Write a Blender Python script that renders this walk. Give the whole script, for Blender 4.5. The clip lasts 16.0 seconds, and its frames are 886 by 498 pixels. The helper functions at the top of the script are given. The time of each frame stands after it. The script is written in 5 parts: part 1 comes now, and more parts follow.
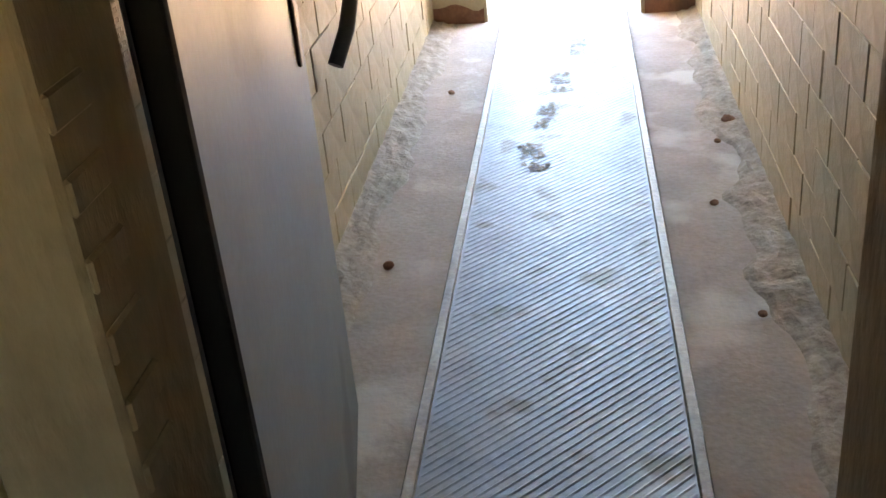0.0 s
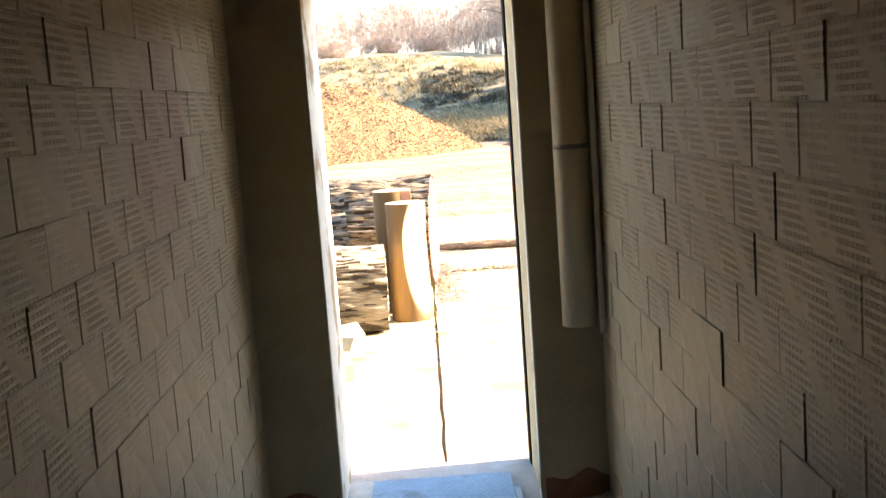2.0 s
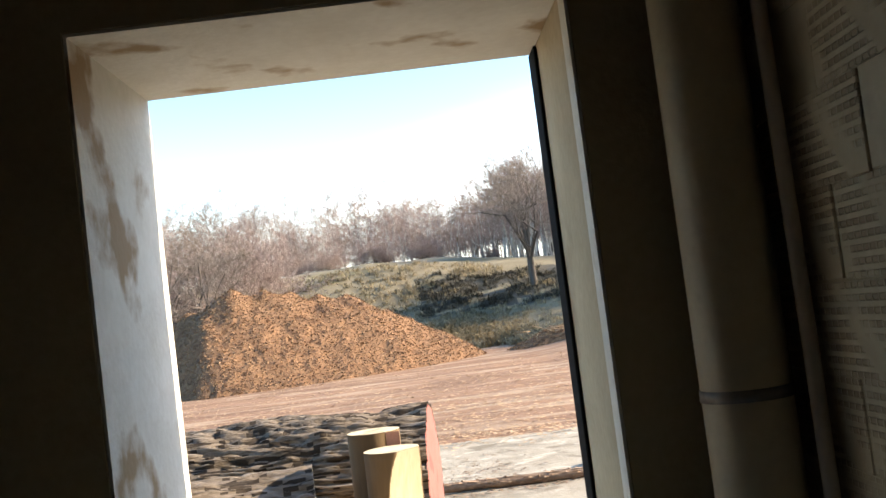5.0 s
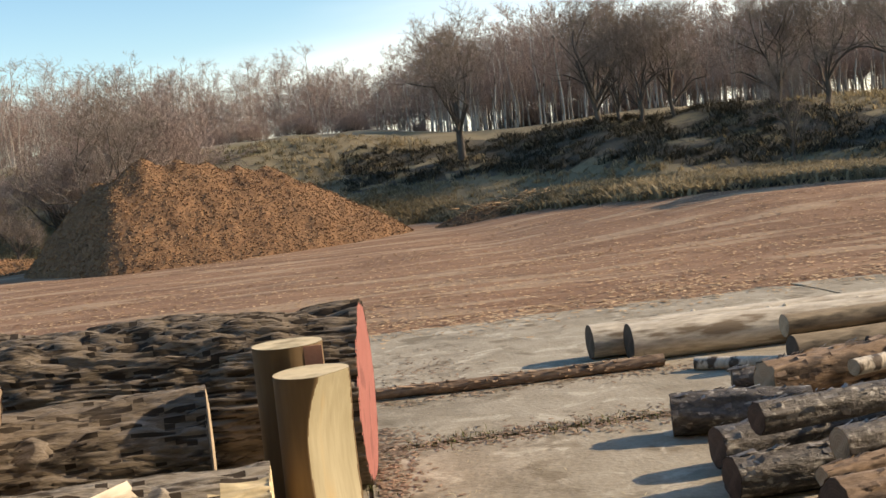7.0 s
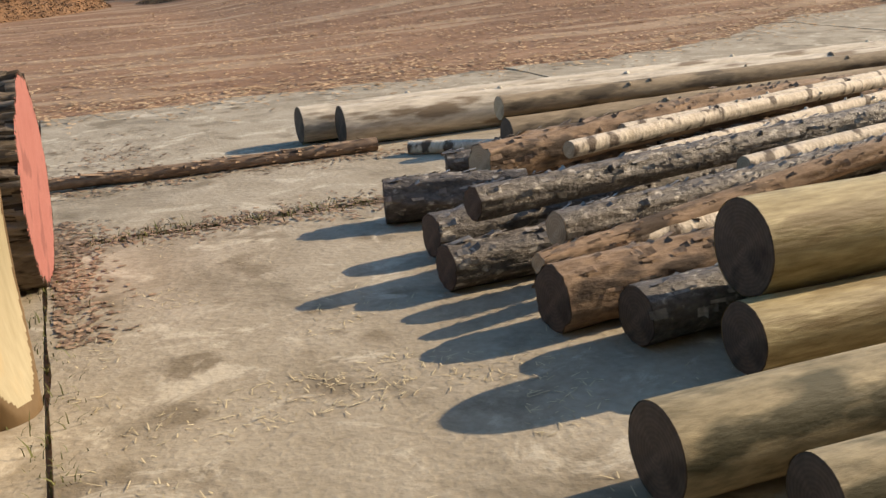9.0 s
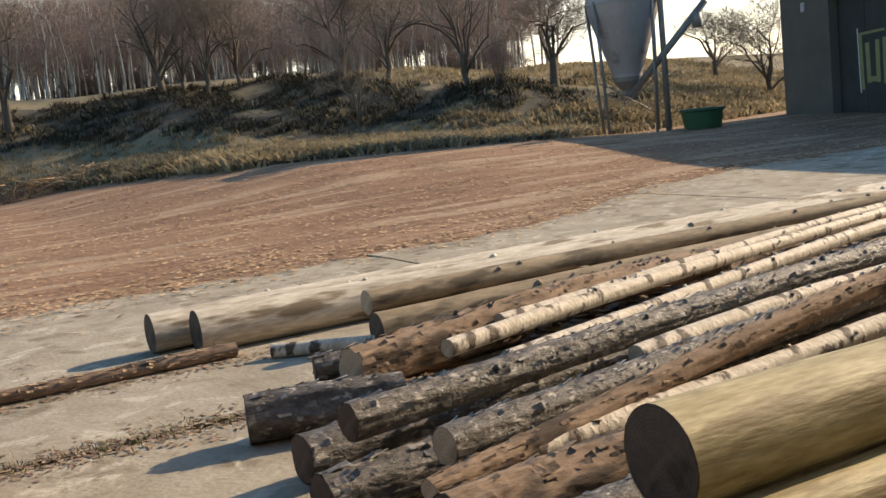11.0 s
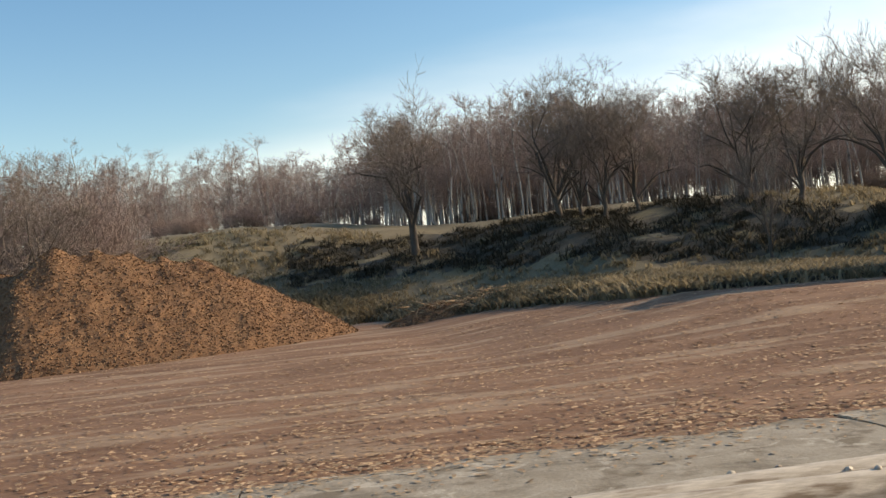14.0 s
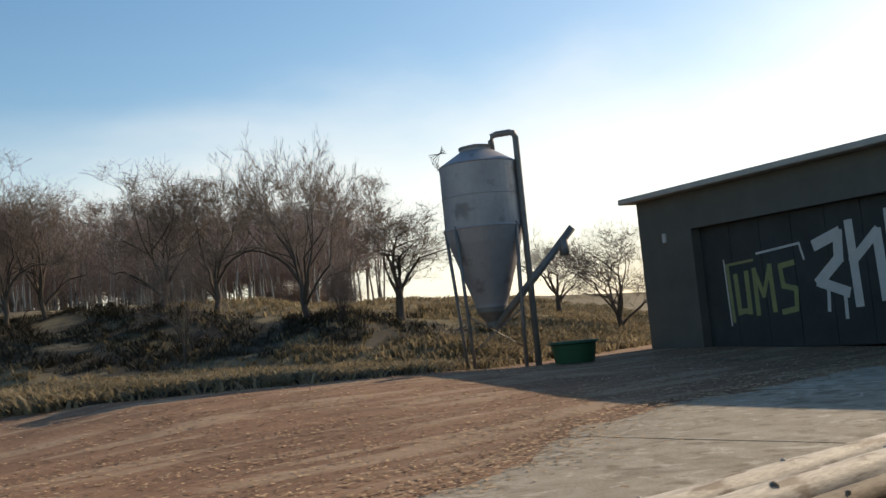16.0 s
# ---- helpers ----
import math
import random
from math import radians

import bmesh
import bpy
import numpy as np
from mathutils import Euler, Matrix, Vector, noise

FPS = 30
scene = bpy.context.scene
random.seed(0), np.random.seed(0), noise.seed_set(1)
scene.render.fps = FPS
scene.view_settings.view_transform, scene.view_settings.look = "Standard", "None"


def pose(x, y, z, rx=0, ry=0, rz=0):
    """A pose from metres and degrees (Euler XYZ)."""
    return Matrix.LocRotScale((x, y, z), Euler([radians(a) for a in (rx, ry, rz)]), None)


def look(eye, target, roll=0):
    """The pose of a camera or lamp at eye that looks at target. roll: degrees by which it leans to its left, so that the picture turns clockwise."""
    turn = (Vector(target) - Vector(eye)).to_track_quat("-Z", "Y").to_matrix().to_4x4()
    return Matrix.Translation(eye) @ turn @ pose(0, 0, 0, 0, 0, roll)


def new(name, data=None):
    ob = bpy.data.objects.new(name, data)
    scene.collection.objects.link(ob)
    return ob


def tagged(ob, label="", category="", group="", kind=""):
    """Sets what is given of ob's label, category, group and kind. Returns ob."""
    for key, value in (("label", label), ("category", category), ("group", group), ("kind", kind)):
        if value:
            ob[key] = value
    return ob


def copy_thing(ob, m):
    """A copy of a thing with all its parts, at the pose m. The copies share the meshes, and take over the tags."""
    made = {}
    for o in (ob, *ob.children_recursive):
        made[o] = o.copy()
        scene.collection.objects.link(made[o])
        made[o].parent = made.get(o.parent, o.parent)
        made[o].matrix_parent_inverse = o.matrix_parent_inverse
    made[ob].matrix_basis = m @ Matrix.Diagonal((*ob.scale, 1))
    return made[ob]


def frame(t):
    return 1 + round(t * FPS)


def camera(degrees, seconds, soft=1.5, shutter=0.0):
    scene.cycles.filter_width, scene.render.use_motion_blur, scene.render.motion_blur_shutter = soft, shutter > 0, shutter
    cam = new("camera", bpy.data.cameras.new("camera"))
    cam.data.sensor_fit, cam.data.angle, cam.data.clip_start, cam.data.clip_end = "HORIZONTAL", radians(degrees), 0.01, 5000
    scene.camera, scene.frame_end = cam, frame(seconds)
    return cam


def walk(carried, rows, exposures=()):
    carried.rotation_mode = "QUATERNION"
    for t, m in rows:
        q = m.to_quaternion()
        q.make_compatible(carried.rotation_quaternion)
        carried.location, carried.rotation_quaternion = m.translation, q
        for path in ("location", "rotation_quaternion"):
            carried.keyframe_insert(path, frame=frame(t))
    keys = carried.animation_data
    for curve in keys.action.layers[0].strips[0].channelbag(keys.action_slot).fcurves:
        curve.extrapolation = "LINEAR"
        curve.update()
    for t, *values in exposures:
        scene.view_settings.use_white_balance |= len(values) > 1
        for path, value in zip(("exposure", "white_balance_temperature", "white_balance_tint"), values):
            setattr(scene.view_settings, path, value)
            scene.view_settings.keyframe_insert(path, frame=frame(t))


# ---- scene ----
cam = camera(46.0, 16.0)
PATH = [
    (0, (0.01, -5.191, 1.398), (-0.261, -3.43, 0.489), -5.7),
    (0.5, (0.032, -4.846, 1.432), (-0.042, -3.02, 0.619), -4.7),
    (1, (-0.03, -4.53, 1.43), (0.021, -2.65, 0.737), -6.2),
    (1.5, (-0.046, -4.143, 1.476), (0.007, -2.217, 0.938), -5.6),
    (2, (-0.039, -3.824, 1.523), (-0.017, -1.843, 1.249), -4.1),
    (2.5, (-0.028, -3.423, 1.536), (-0.035, -1.423, 1.56), -5.6),
    (3, (0.023, -3.116, 1.546), (-0.051, -1.134, 1.802), -5.6),
    (3.5, (0.035, -2.815, 1.542), (-0.033, -0.844, 1.873), -6.5),
    (4, (0.007, -2.485, 1.546), (0.054, -0.502, 1.8), -8.2),
    (4.2, (0.033, -2.309, 1.532), (0.106, -0.323, 1.761), -7.4),
    (6.3, (0.04, -0.416, 1.506), (0.067, 1.584, 1.458), -7.0),
    (6.5, (0.031, -0.26, 1.506), (0.091, 1.738, 1.444), -6.8),
    (7, (0.001, 0.044, 1.512), (0.174, 2.032, 1.376), -6.2),
    (7.5, (0.018, 0.269, 1.47), (0.323, 2.229, 1.216), -5.6),
    (8, (0.089, 0.459, 1.362), (0.523, 2.37, 0.961), -5.0),
    (8.5, (0.13, 0.535, 1.35), (0.667, 2.384, 0.806), -4.5),
    (9, (0.162, 0.59, 1.375), (0.805, 2.394, 0.797), -3.7),
    (9.5, (0.166, 0.631, 1.408), (0.916, 2.422, 0.931), -3.0),
    (10, (0.2, 0.708, 1.412), (1.038, 2.485, 1.039), -3.6),
    (10.2, (0.216, 0.764, 1.412), (1.084, 2.532, 1.068), -4.1),
    (12.3, (0.493, 1.639, 1.391), (1.442, 3.386, 1.177), -6.7),
    (12.5, (0.461, 1.738, 1.398), (1.369, 3.508, 1.191), -6.6),
    (13, (0.41, 2.155, 1.406), (1.126, 4.015, 1.24), -6.4),
    (13.5, (0.476, 2.57, 1.421), (0.94, 4.514, 1.347), -6.3),
    (14, (0.578, 3.112, 1.424), (0.85, 5.093, 1.465), -5.6),
    (14.5, (0.579, 3.417, 1.385), (0.797, 5.403, 1.477), -4.5),
    (15, (0.729, 3.953, 1.317), (1.027, 5.929, 1.409), -3.9),
    (15.5, (0.985, 4.223, 1.3), (1.625, 6.113, 1.428), -4.2),
    (16, (1.174, 4.489, 1.258), (2.444, 6.027, 1.41), -5.6),
]
EXPOSURES = [(0, 6.0, 11300, 27), (0.5, 5.25, 10800, 25), (1.0, 4.85, 10400, 22), (1.5, 4.35, 9800, 18), (2.0, 2.95, 8300, 14), (2.5, 2.3, 7200, 12), (3.0, 2.1, 7100, 12), (3.5, 2.1, 7100, 12),
             (4.2, 2.05, 7000, 11), (5.4, 0.9, 7300, 10), (6.3, 0.22, 7900, 11), (9.0, 0.32, 7900, 11), (12.5, 0.24, 7800, 11), (14.0, -0.08, 7600, 11), (15.5, -0.24, 7500, 11), (16.0, -0.38, 7600, 11)]
walk(cam, [(t, look(eye, target, roll)) for t, eye, target, roll in PATH], EXPOSURES)

# ---- light ----
SUN_EL, SUN_AZ = radians(25.5), radians(87)
world = bpy.data.worlds.new("world")
scene.world = world
world.use_nodes = True
wn, wl = world.node_tree.nodes, world.node_tree.links
wn.clear()
w_out = wn.new("ShaderNodeOutputWorld")
w_bg = wn.new("ShaderNodeBackground")
sky = wn.new("ShaderNodeTexSky")
sky.sky_type, sky.sun_disc = "NISHITA", False
sky.sun_elevation, sky.sun_rotation = SUN_EL, SUN_AZ
sky.air_density, sky.dust_density, sky.ozone_density = 1.0, 0.6, 1.5
w_bg.inputs[1].default_value = 0.12
# thin cirrus sheet, one long soft edge
w_co = wn.new("ShaderNodeTexCoord")
w_dot = wn.new("ShaderNodeVectorMath")
w_dot.operation = "DOT_PRODUCT"
w_dot.inputs[1].default_value = (0.19, 0.137, -0.972)
w_map = wn.new("ShaderNodeMapping")
w_map.inputs["Rotation"].default_value = (0, 0, radians(35))
w_map.inputs["Scale"].default_value = (1.2, 5.0, 7.0)
w_noise = wn.new("ShaderNodeTexNoise")
w_noise.inputs["Scale"].default_value, w_noise.inputs["Detail"].default_value = 1.6, 6
w_mul = wn.new("ShaderNodeMath")
w_mul.operation = "MULTIPLY_ADD"
w_mul.inputs[1].default_value, w_mul.inputs[2].default_value = 0.12, -0.06
w_add = wn.new("ShaderNodeMath")
w_add.operation = "ADD"
w_rng = wn.new("ShaderNodeMapRange")
w_rng.interpolation_type = "SMOOTHSTEP"
w_rng.inputs[1].default_value, w_rng.inputs[2].default_value = -0.05, 0.10
w_rng.inputs[3].default_value, w_rng.inputs[4].default_value = 0.0, 0.62
w_mix = wn.new("ShaderNodeMix")
w_mix.data_type = "RGBA"
w_mix.inputs[7].default_value = (12.5, 12.9, 13.2, 1)
wl.new(w_co.outputs["Generated"], w_dot.inputs[0])
wl.new(w_co.outputs["Generated"], w_map.inputs[0])
wl.new(w_map.outputs[0], w_noise.inputs["Vector"])
wl.new(w_noise.outputs[0], w_mul.inputs[0])
wl.new(w_dot.outputs["Value"], w_add.inputs[0])
wl.new(w_mul.outputs[0], w_add.inputs[1])
wl.new(w_add.outputs[0], w_rng.inputs[0])
wl.new(w_rng.outputs[0], w_mix.inputs[0])
w_hue = wn.new("ShaderNodeHueSaturation")
w_hue.inputs["Saturation"].default_value, w_hue.inputs["Value"].default_value = 1.3, 1.7
wl.new(sky.outputs[0], w_hue.inputs["Color"])
wl.new(w_hue.outputs[0], w_mix.inputs[6])
wl.new(w_mix.outputs[2], w_bg.inputs[0])
wl.new(w_bg.outputs[0], w_out.inputs[0])

sun = new("sun", bpy.data.lights.new("sun", "SUN"))
sun.data.energy, sun.data.angle, sun.data.color = 5.8, radians(0.53), (1.0, 0.89, 0.74)
SUN_DIR = Vector((math.sin(SUN_AZ) * math.cos(SUN_EL), math.cos(SUN_AZ) * math.cos(SUN_EL), math.sin(SUN_EL)))
sun.matrix_world = look((0, 0, 30), Vector((0, 0, 30)) - SUN_DIR)

# ---- materials ----
def mat(name, c1, c2, scale=8.0, rough=0.85, bump=0.3, stretch=(1, 1, 1), fine=60.0, metal=0.0, per_object=0.0,
        spots=None, spot_scale=3.0, spot_at=0.62, dist=0.01, per_island=0.0, spec=0.3):
    """Two-scale noise colour with fine relief; spots is a third colour in patches."""
    m = bpy.data.materials.new(name)
    m.use_nodes = True
    n, l = m.node_tree.nodes, m.node_tree.links
    b = n["Principled BSDF"]
    b.inputs["Roughness"].default_value, b.inputs["Metallic"].default_value = rough, metal
    b.inputs["Specular IOR Level"].default_value = spec
    co = n.new("ShaderNodeTexCoord")
    mp = n.new("ShaderNodeMapping")
    mp.inputs["Scale"].default_value = stretch
    l.new(co.outputs["Object"], mp.inputs[0])
    big = n.new("ShaderNodeTexNoise")
    big.inputs["Scale"].default_value, big.inputs["Detail"].default_value, big.inputs["Roughness"].default_value = scale, 8, 0.65
    sm = n.new("ShaderNodeTexNoise")
    sm.inputs["Scale"].default_value, sm.inputs["Detail"].default_value = fine, 4
    l.new(mp.outputs[0], big.inputs["Vector"])
    l.new(mp.outputs[0], sm.inputs["Vector"])
    s = n.new("ShaderNodeMath")
    s.operation = "MULTIPLY_ADD"
    s.inputs[1].default_value = 0.45
    l.new(sm.outputs[0], s.inputs[0])
    l.new(big.outputs[0], s.inputs[2])
    r = n.new("ShaderNodeMapRange")
    r.inputs[1].default_value, r.inputs[2].default_value = 0.5, 0.95
    l.new(s.outputs[0], r.inputs[0])
    mx = n.new("ShaderNodeMix")
    mx.data_type = "RGBA"
    mx.inputs[6].default_value, mx.inputs[7].default_value = (*c1, 1), (*c2, 1)
    l.new(r.outputs[0], mx.inputs[0])
    col = mx.outputs[2]
    if spots:
        sp = n.new("ShaderNodeTexNoise")
        sp.inputs["Scale"].default_value, sp.inputs["Detail"].default_value = spot_scale, 7
        l.new(mp.outputs[0], sp.inputs["Vector"])
        sr = n.new("ShaderNodeMapRange")
        sr.inputs[1].default_value, sr.inputs[2].default_value = spot_at - 0.03, spot_at + 0.05
        l.new(sp.outputs[0], sr.inputs[0])
        sx = n.new("ShaderNodeMix")
        sx.data_type = "RGBA"
        sx.inputs[7].default_value = (*spots, 1)
        l.new(sr.outputs[0], sx.inputs[0])
        l.new(col, sx.inputs[6])
        col = sx.outputs[2]
    if per_object or per_island:
        if per_object:
            src = n.new("ShaderNodeObjectInfo").outputs["Random"]
        else:
            src = n.new("ShaderNodeNewGeometry").outputs["Random Per Island"]
        k = per_object or per_island
        vr = n.new("ShaderNodeMapRange")
        vr.inputs[3].default_value, vr.inputs[4].default_value = 1 - k, 1 + k
        l.new(src, vr.inputs[0])
        hv = n.new("ShaderNodeHueSaturation")
        l.new(vr.outputs[0], hv.inputs["Value"])
        l.new(col, hv.inputs["Color"])
        col = hv.outputs[0]
    l.new(col, b.inputs["Base Color"])
    if bump:
        bp = n.new("ShaderNodeBump")
        bp.inputs["Strength"].default_value, bp.inputs["Distance"].default_value = bump, dist
        l.new(s.outputs[0], bp.inputs["Height"])
        l.new(bp.outputs[0], b.inputs["Normal"])
    return m


def hole_paint(name, c1, c2):
    """Painted hollow brick whose face shows rows of small punched holes."""
    m = mat(name, c1, c2, 5, 0.5, 0.45, per_object=0.05, spots=(0.30, 0.235, 0.16), spot_scale=4, spot_at=0.66, fine=28, dist=0.009)
    n, l = m.node_tree.nodes, m.node_tree.links
    b = n["Principled BSDF"]
    co = n.new("ShaderNodeTexCoord")
    mp = n.new("ShaderNodeMapping")
    mp.inputs["Scale"].default_value = (0, 1 / 0.019, 1 / 0.0162)
    l.new(co.outputs["Object"], mp.inputs[0])
    fr = n.new("ShaderNodeVectorMath")
    fr.operation = "FRACTION"
    l.new(mp.outputs[0], fr.inputs[0])
    sb = n.new("ShaderNodeVectorMath")
    sb.operation = "SUBTRACT"
    sb.inputs[1].default_value = (0, 0.5, 0.5)
    l.new(fr.outputs[0], sb.inputs[0])
    ab = n.new("ShaderNodeVectorMath")
    ab.operation = "ABSOLUTE"
    l.new(sb.outputs[0], ab.inputs[0])
    sx = n.new("ShaderNodeSeparateXYZ")
    l.new(ab.outputs[0], sx.inputs[0])
    mxm = n.new("ShaderNodeMath")
    mxm.operation = "MAXIMUM"
    # the holes are slots, longer than high
    hs = n.new("ShaderNodeMath")
    hs.operation = "MULTIPLY"
    hs.inputs[1].default_value = 0.62
    l.new(sx.outputs[1], hs.inputs[0])
    l.new(hs.outputs[0], mxm.inputs[0])
    l.new(sx.outputs[2], mxm.inputs[1])
    rg = n.new("ShaderNodeMapRange")
    rg.inputs[1].default_value, rg.inputs[2].default_value = 0.20, 0.30
    rg.inputs[3].default_value, rg.inputs[4].default_value = 1, 0
    l.new(mxm.outputs[0], rg.inputs[0])
    # some bricks are smeared over with paint
    oi = n.new("ShaderNodeObjectInfo")
    gt = n.new("ShaderNodeMapRange")
    gt.inputs[1].default_value, gt.inputs[2].default_value = 0.05, 0.4
    l.new(oi.outputs["Random"], gt.inputs[0])
    fl = n.new("ShaderNodeTexNoise")
    fl.inputs["Scale"].default_value = 9
    l.new(co.outputs["Object"], fl.inputs["Vector"])
    fg = n.new("ShaderNodeMapRange")
    fg.inputs[1].default_value, fg.inputs[2].default_value = 0.42, 0.55
    l.new(fl.outputs[0], fg.inputs[0])
    m1 = n.new("ShaderNodeMath")
    m1.operation = "MULTIPLY"
    l.new(rg.outputs[0], m1.inputs[0])
    l.new(gt.outputs[0], m1.inputs[1])
    m0 = n.new("ShaderNodeMath")
    m0.operation = "MULTIPLY"
    l.new(m1.outputs[0], m0.inputs[0])
    l.new(fg.outputs[0], m0.inputs[1])
    # thick paint fills the holes on the lower courses, along an uneven line
    gp = n.new("ShaderNodeNewGeometry")
    gz = n.new("ShaderNodeSeparateXYZ")
    l.new(gp.outputs["Position"], gz.inputs[0])
    gn = n.new("ShaderNodeTexNoise")
    gn.inputs["Scale"].default_value, gn.inputs["Detail"].default_value = 2.2, 5
    l.new(gp.outputs["Position"], gn.inputs["Vector"])
    ga = n.new("ShaderNodeMath")
    ga.operation = "MULTIPLY_ADD"
    ga.inputs[1].default_value = 0.9
    l.new(gn.outputs[0], ga.inputs[0])
    l.new(gz.outputs[2], ga.inputs[2])
    gr = n.new("ShaderNodeMapRange")
    gr.inputs[1].default_value, gr.inputs[2].default_value = 1.25, 1.5
    l.new(ga.outputs[0], gr.inputs[0])
    m2 = n.new("ShaderNodeMath")
    m2.operation = "MULTIPLY"
    l.new(m0.outputs[0], m2.inputs[0])
    l.new(gr.outputs[0], m2.inputs[1])
    hb = n.new("ShaderNodeBump")
    hb.invert = True
    hb.inputs["Strength"].default_value, hb.inputs["Distance"].default_value = 0.8, 0.004
    l.new(m2.outputs[0], hb.inputs["Height"])
    l.new(b.inputs["Normal"].links[0].from_socket, hb.inputs["Normal"])
    l.new(hb.outputs[0], b.inputs["Normal"])
    old = b.inputs["Base Color"].links[0].from_socket
    mx = n.new("ShaderNodeMix")
    mx.data_type = "RGBA"
    mx.inputs[7].default_value = (0.30, 0.23, 0.15, 1)
    l.new(m2.outputs[0], mx.inputs[0])
    l.new(old, mx.inputs[6])
    # faded red paint dust round one patch of the left wall
    rd = n.new("ShaderNodeVectorMath")
    rd.operation = "DISTANCE"
    rd.inputs[1].default_value = (-0.72, -1.15, 1.5)
    l.new(gp.outputs["Position"], rd.inputs[0])
    rn = n.new("ShaderNodeMath")
    rn.operation = "MULTIPLY_ADD"
    rn.inputs[1].default_value = -0.55
    l.new(gn.outputs[0], rn.inputs[0])
    l.new(rd.outputs["Value"], rn.inputs[2])
    rr = n.new("ShaderNodeMapRange")
    rr.inputs[1].default_value, rr.inputs[2].default_value = -0.12, 0.12
    rr.inputs[3].default_value, rr.inputs[4].default_value = 0.55, 0.0
    l.new(rn.outputs[0], rr.inputs[0])
    rx = n.new("ShaderNodeMix")
    rx.data_type = "RGBA"
    rx.inputs[7].default_value = (0.30, 0.11, 0.085, 1)
    l.new(rr.outputs[0], rx.inputs[0])
    l.new(mx.outputs[2], rx.inputs[6])
    l.new(rx.outputs[2], b.inputs["Base Color"])
    return m


def patches(m, colour, scale, at, amount, width=0.05):
    """A further layer of ragged patches over a material's colour."""
    n, l = m.node_tree.nodes, m.node_tree.links
    b = n["Principled BSDF"]
    co = n.new("ShaderNodeTexCoord")
    ns = n.new("ShaderNodeTexNoise")
    ns.inputs["Scale"].default_value, ns.inputs["Detail"].default_value, ns.inputs["Roughness"].default_value = scale, 9, 0.7
    ns.inputs["Distortion"].default_value = 0.8
    l.new(co.outputs["Object"], ns.inputs["Vector"])
    r = n.new("ShaderNodeMapRange")
    r.inputs[1].default_value, r.inputs[2].default_value = at - width, at + width
    r.inputs[4].default_value = amount
    l.new(ns.outputs[0], r.inputs[0])
    x = n.new("ShaderNodeMix")
    x.data_type = "RGBA"
    x.inputs[7].default_value = (*colour, 1)
    l.new(r.outputs[0], x.inputs[0])
    l.new(b.inputs["Base Color"].links[0].from_socket, x.inputs[6])
    l.new(x.outputs[2], b.inputs["Base Color"])


def plain(name, c, rough=0.6, metal=0.0):
    m = bpy.data.materials.new(name)
    m.use_nodes = True
    b = m.node_tree.nodes["Principled BSDF"]
    b.inputs["Base Color"].default_value = (*c, 1)
    b.inputs["Roughness"].default_value, b.inputs["Metallic"].default_value = rough, metal
    return m


def rings(name, c1, c2, rough=0.8):
    """Sawn end grain: growth rings round the local x axis, with checks and saw marks."""
    m = mat(name, c1, c2, 6, rough, 0.25, fine=40, spots=tuple(v * 0.62 for v in c1), spot_scale=3.5, spot_at=0.6)
    n, l = m.node_tree.nodes, m.node_tree.links
    b = n["Principled BSDF"]
    co = n.new("ShaderNodeTexCoord")
    wv = n.new("ShaderNodeTexWave")
    wv.wave_type, wv.rings_direction = "RINGS", "X"
    wv.inputs["Scale"].default_value, wv.inputs["Distortion"].default_value = 22, 2.5
    l.new(co.outputs["Object"], wv.inputs["Vector"])
    mx = n.new("ShaderNodeMix")
    mx.data_type, mx.blend_type = "RGBA", "MULTIPLY"
    mx.inputs[0].default_value = 0.2
    l.new(b.inputs["Base Color"].links[0].from_socket, mx.inputs[6])
    l.new(wv.outputs["Color"], mx.inputs[7])
    l.new(mx.outputs[2], b.inputs["Base Color"])
    return m


M_PAINT = hole_paint("painted_hollow_brick", (0.37, 0.30, 0.195), (0.48, 0.405, 0.28))
M_MORTAR = mat("painted_mortar", (0.34, 0.275, 0.18), (0.44, 0.37, 0.25), 9, 0.8, 0.5)
M_PLASTER = mat("plaster", (0.40, 0.32, 0.205), (0.52, 0.44, 0.30), 4, 0.85, 0.3, spots=(0.30, 0.22, 0.14), spot_scale=2.2, spot_at=0.66)
M_REVEAL = mat("flaking_white_paint", (0.66, 0.63, 0.56), (0.78, 0.76, 0.70), 7, 0.7, 0.4, spots=(0.36, 0.25, 0.14), spot_scale=5, spot_at=0.6)
M_RAWBRICK = mat("bare_red_brick", (0.20, 0.09, 0.06), (0.32, 0.16, 0.10), 14, 0.95, 0.8)
M_FLOOR = mat("worn_concrete_floor", (0.36, 0.295, 0.255), (0.52, 0.44, 0.395), 4, 0.85, 0.7, spots=(0.60, 0.55, 0.50), spot_scale=2.6, spot_at=0.58, dist=0.008)
M_MORTARLUMP = mat("crumbling_mortar", (0.27, 0.225, 0.19), (0.52, 0.46, 0.40), 20, 0.95, 1.0)
# base colour tinted blue to stand for the sky reflected in the plate
M_STEELPLATE = mat("galvanised_floor_plate", (0.175, 0.21, 0.255), (0.30, 0.34, 0.395), 5, 0.5, 0.25, metal=0.4, spots=(0.17, 0.165, 0.165), spot_scale=5, spot_at=0.6, dist=0.002, spec=0.5)
M_MUD = mat("dried_mud", (0.15, 0.13, 0.117), (0.26, 0.235, 0.215), 30, 0.7, 0.3)
M_STEELANGLE = mat("worn_steel_angle", (0.16, 0.14, 0.13), (0.30, 0.27, 0.24), 12, 0.5, 0.3, metal=0.6)
M_CEIL = mat("bare_concrete_ceiling", (0.30, 0.28, 0.25), (0.42, 0.39, 0.35), 3, 0.9, 0.3)
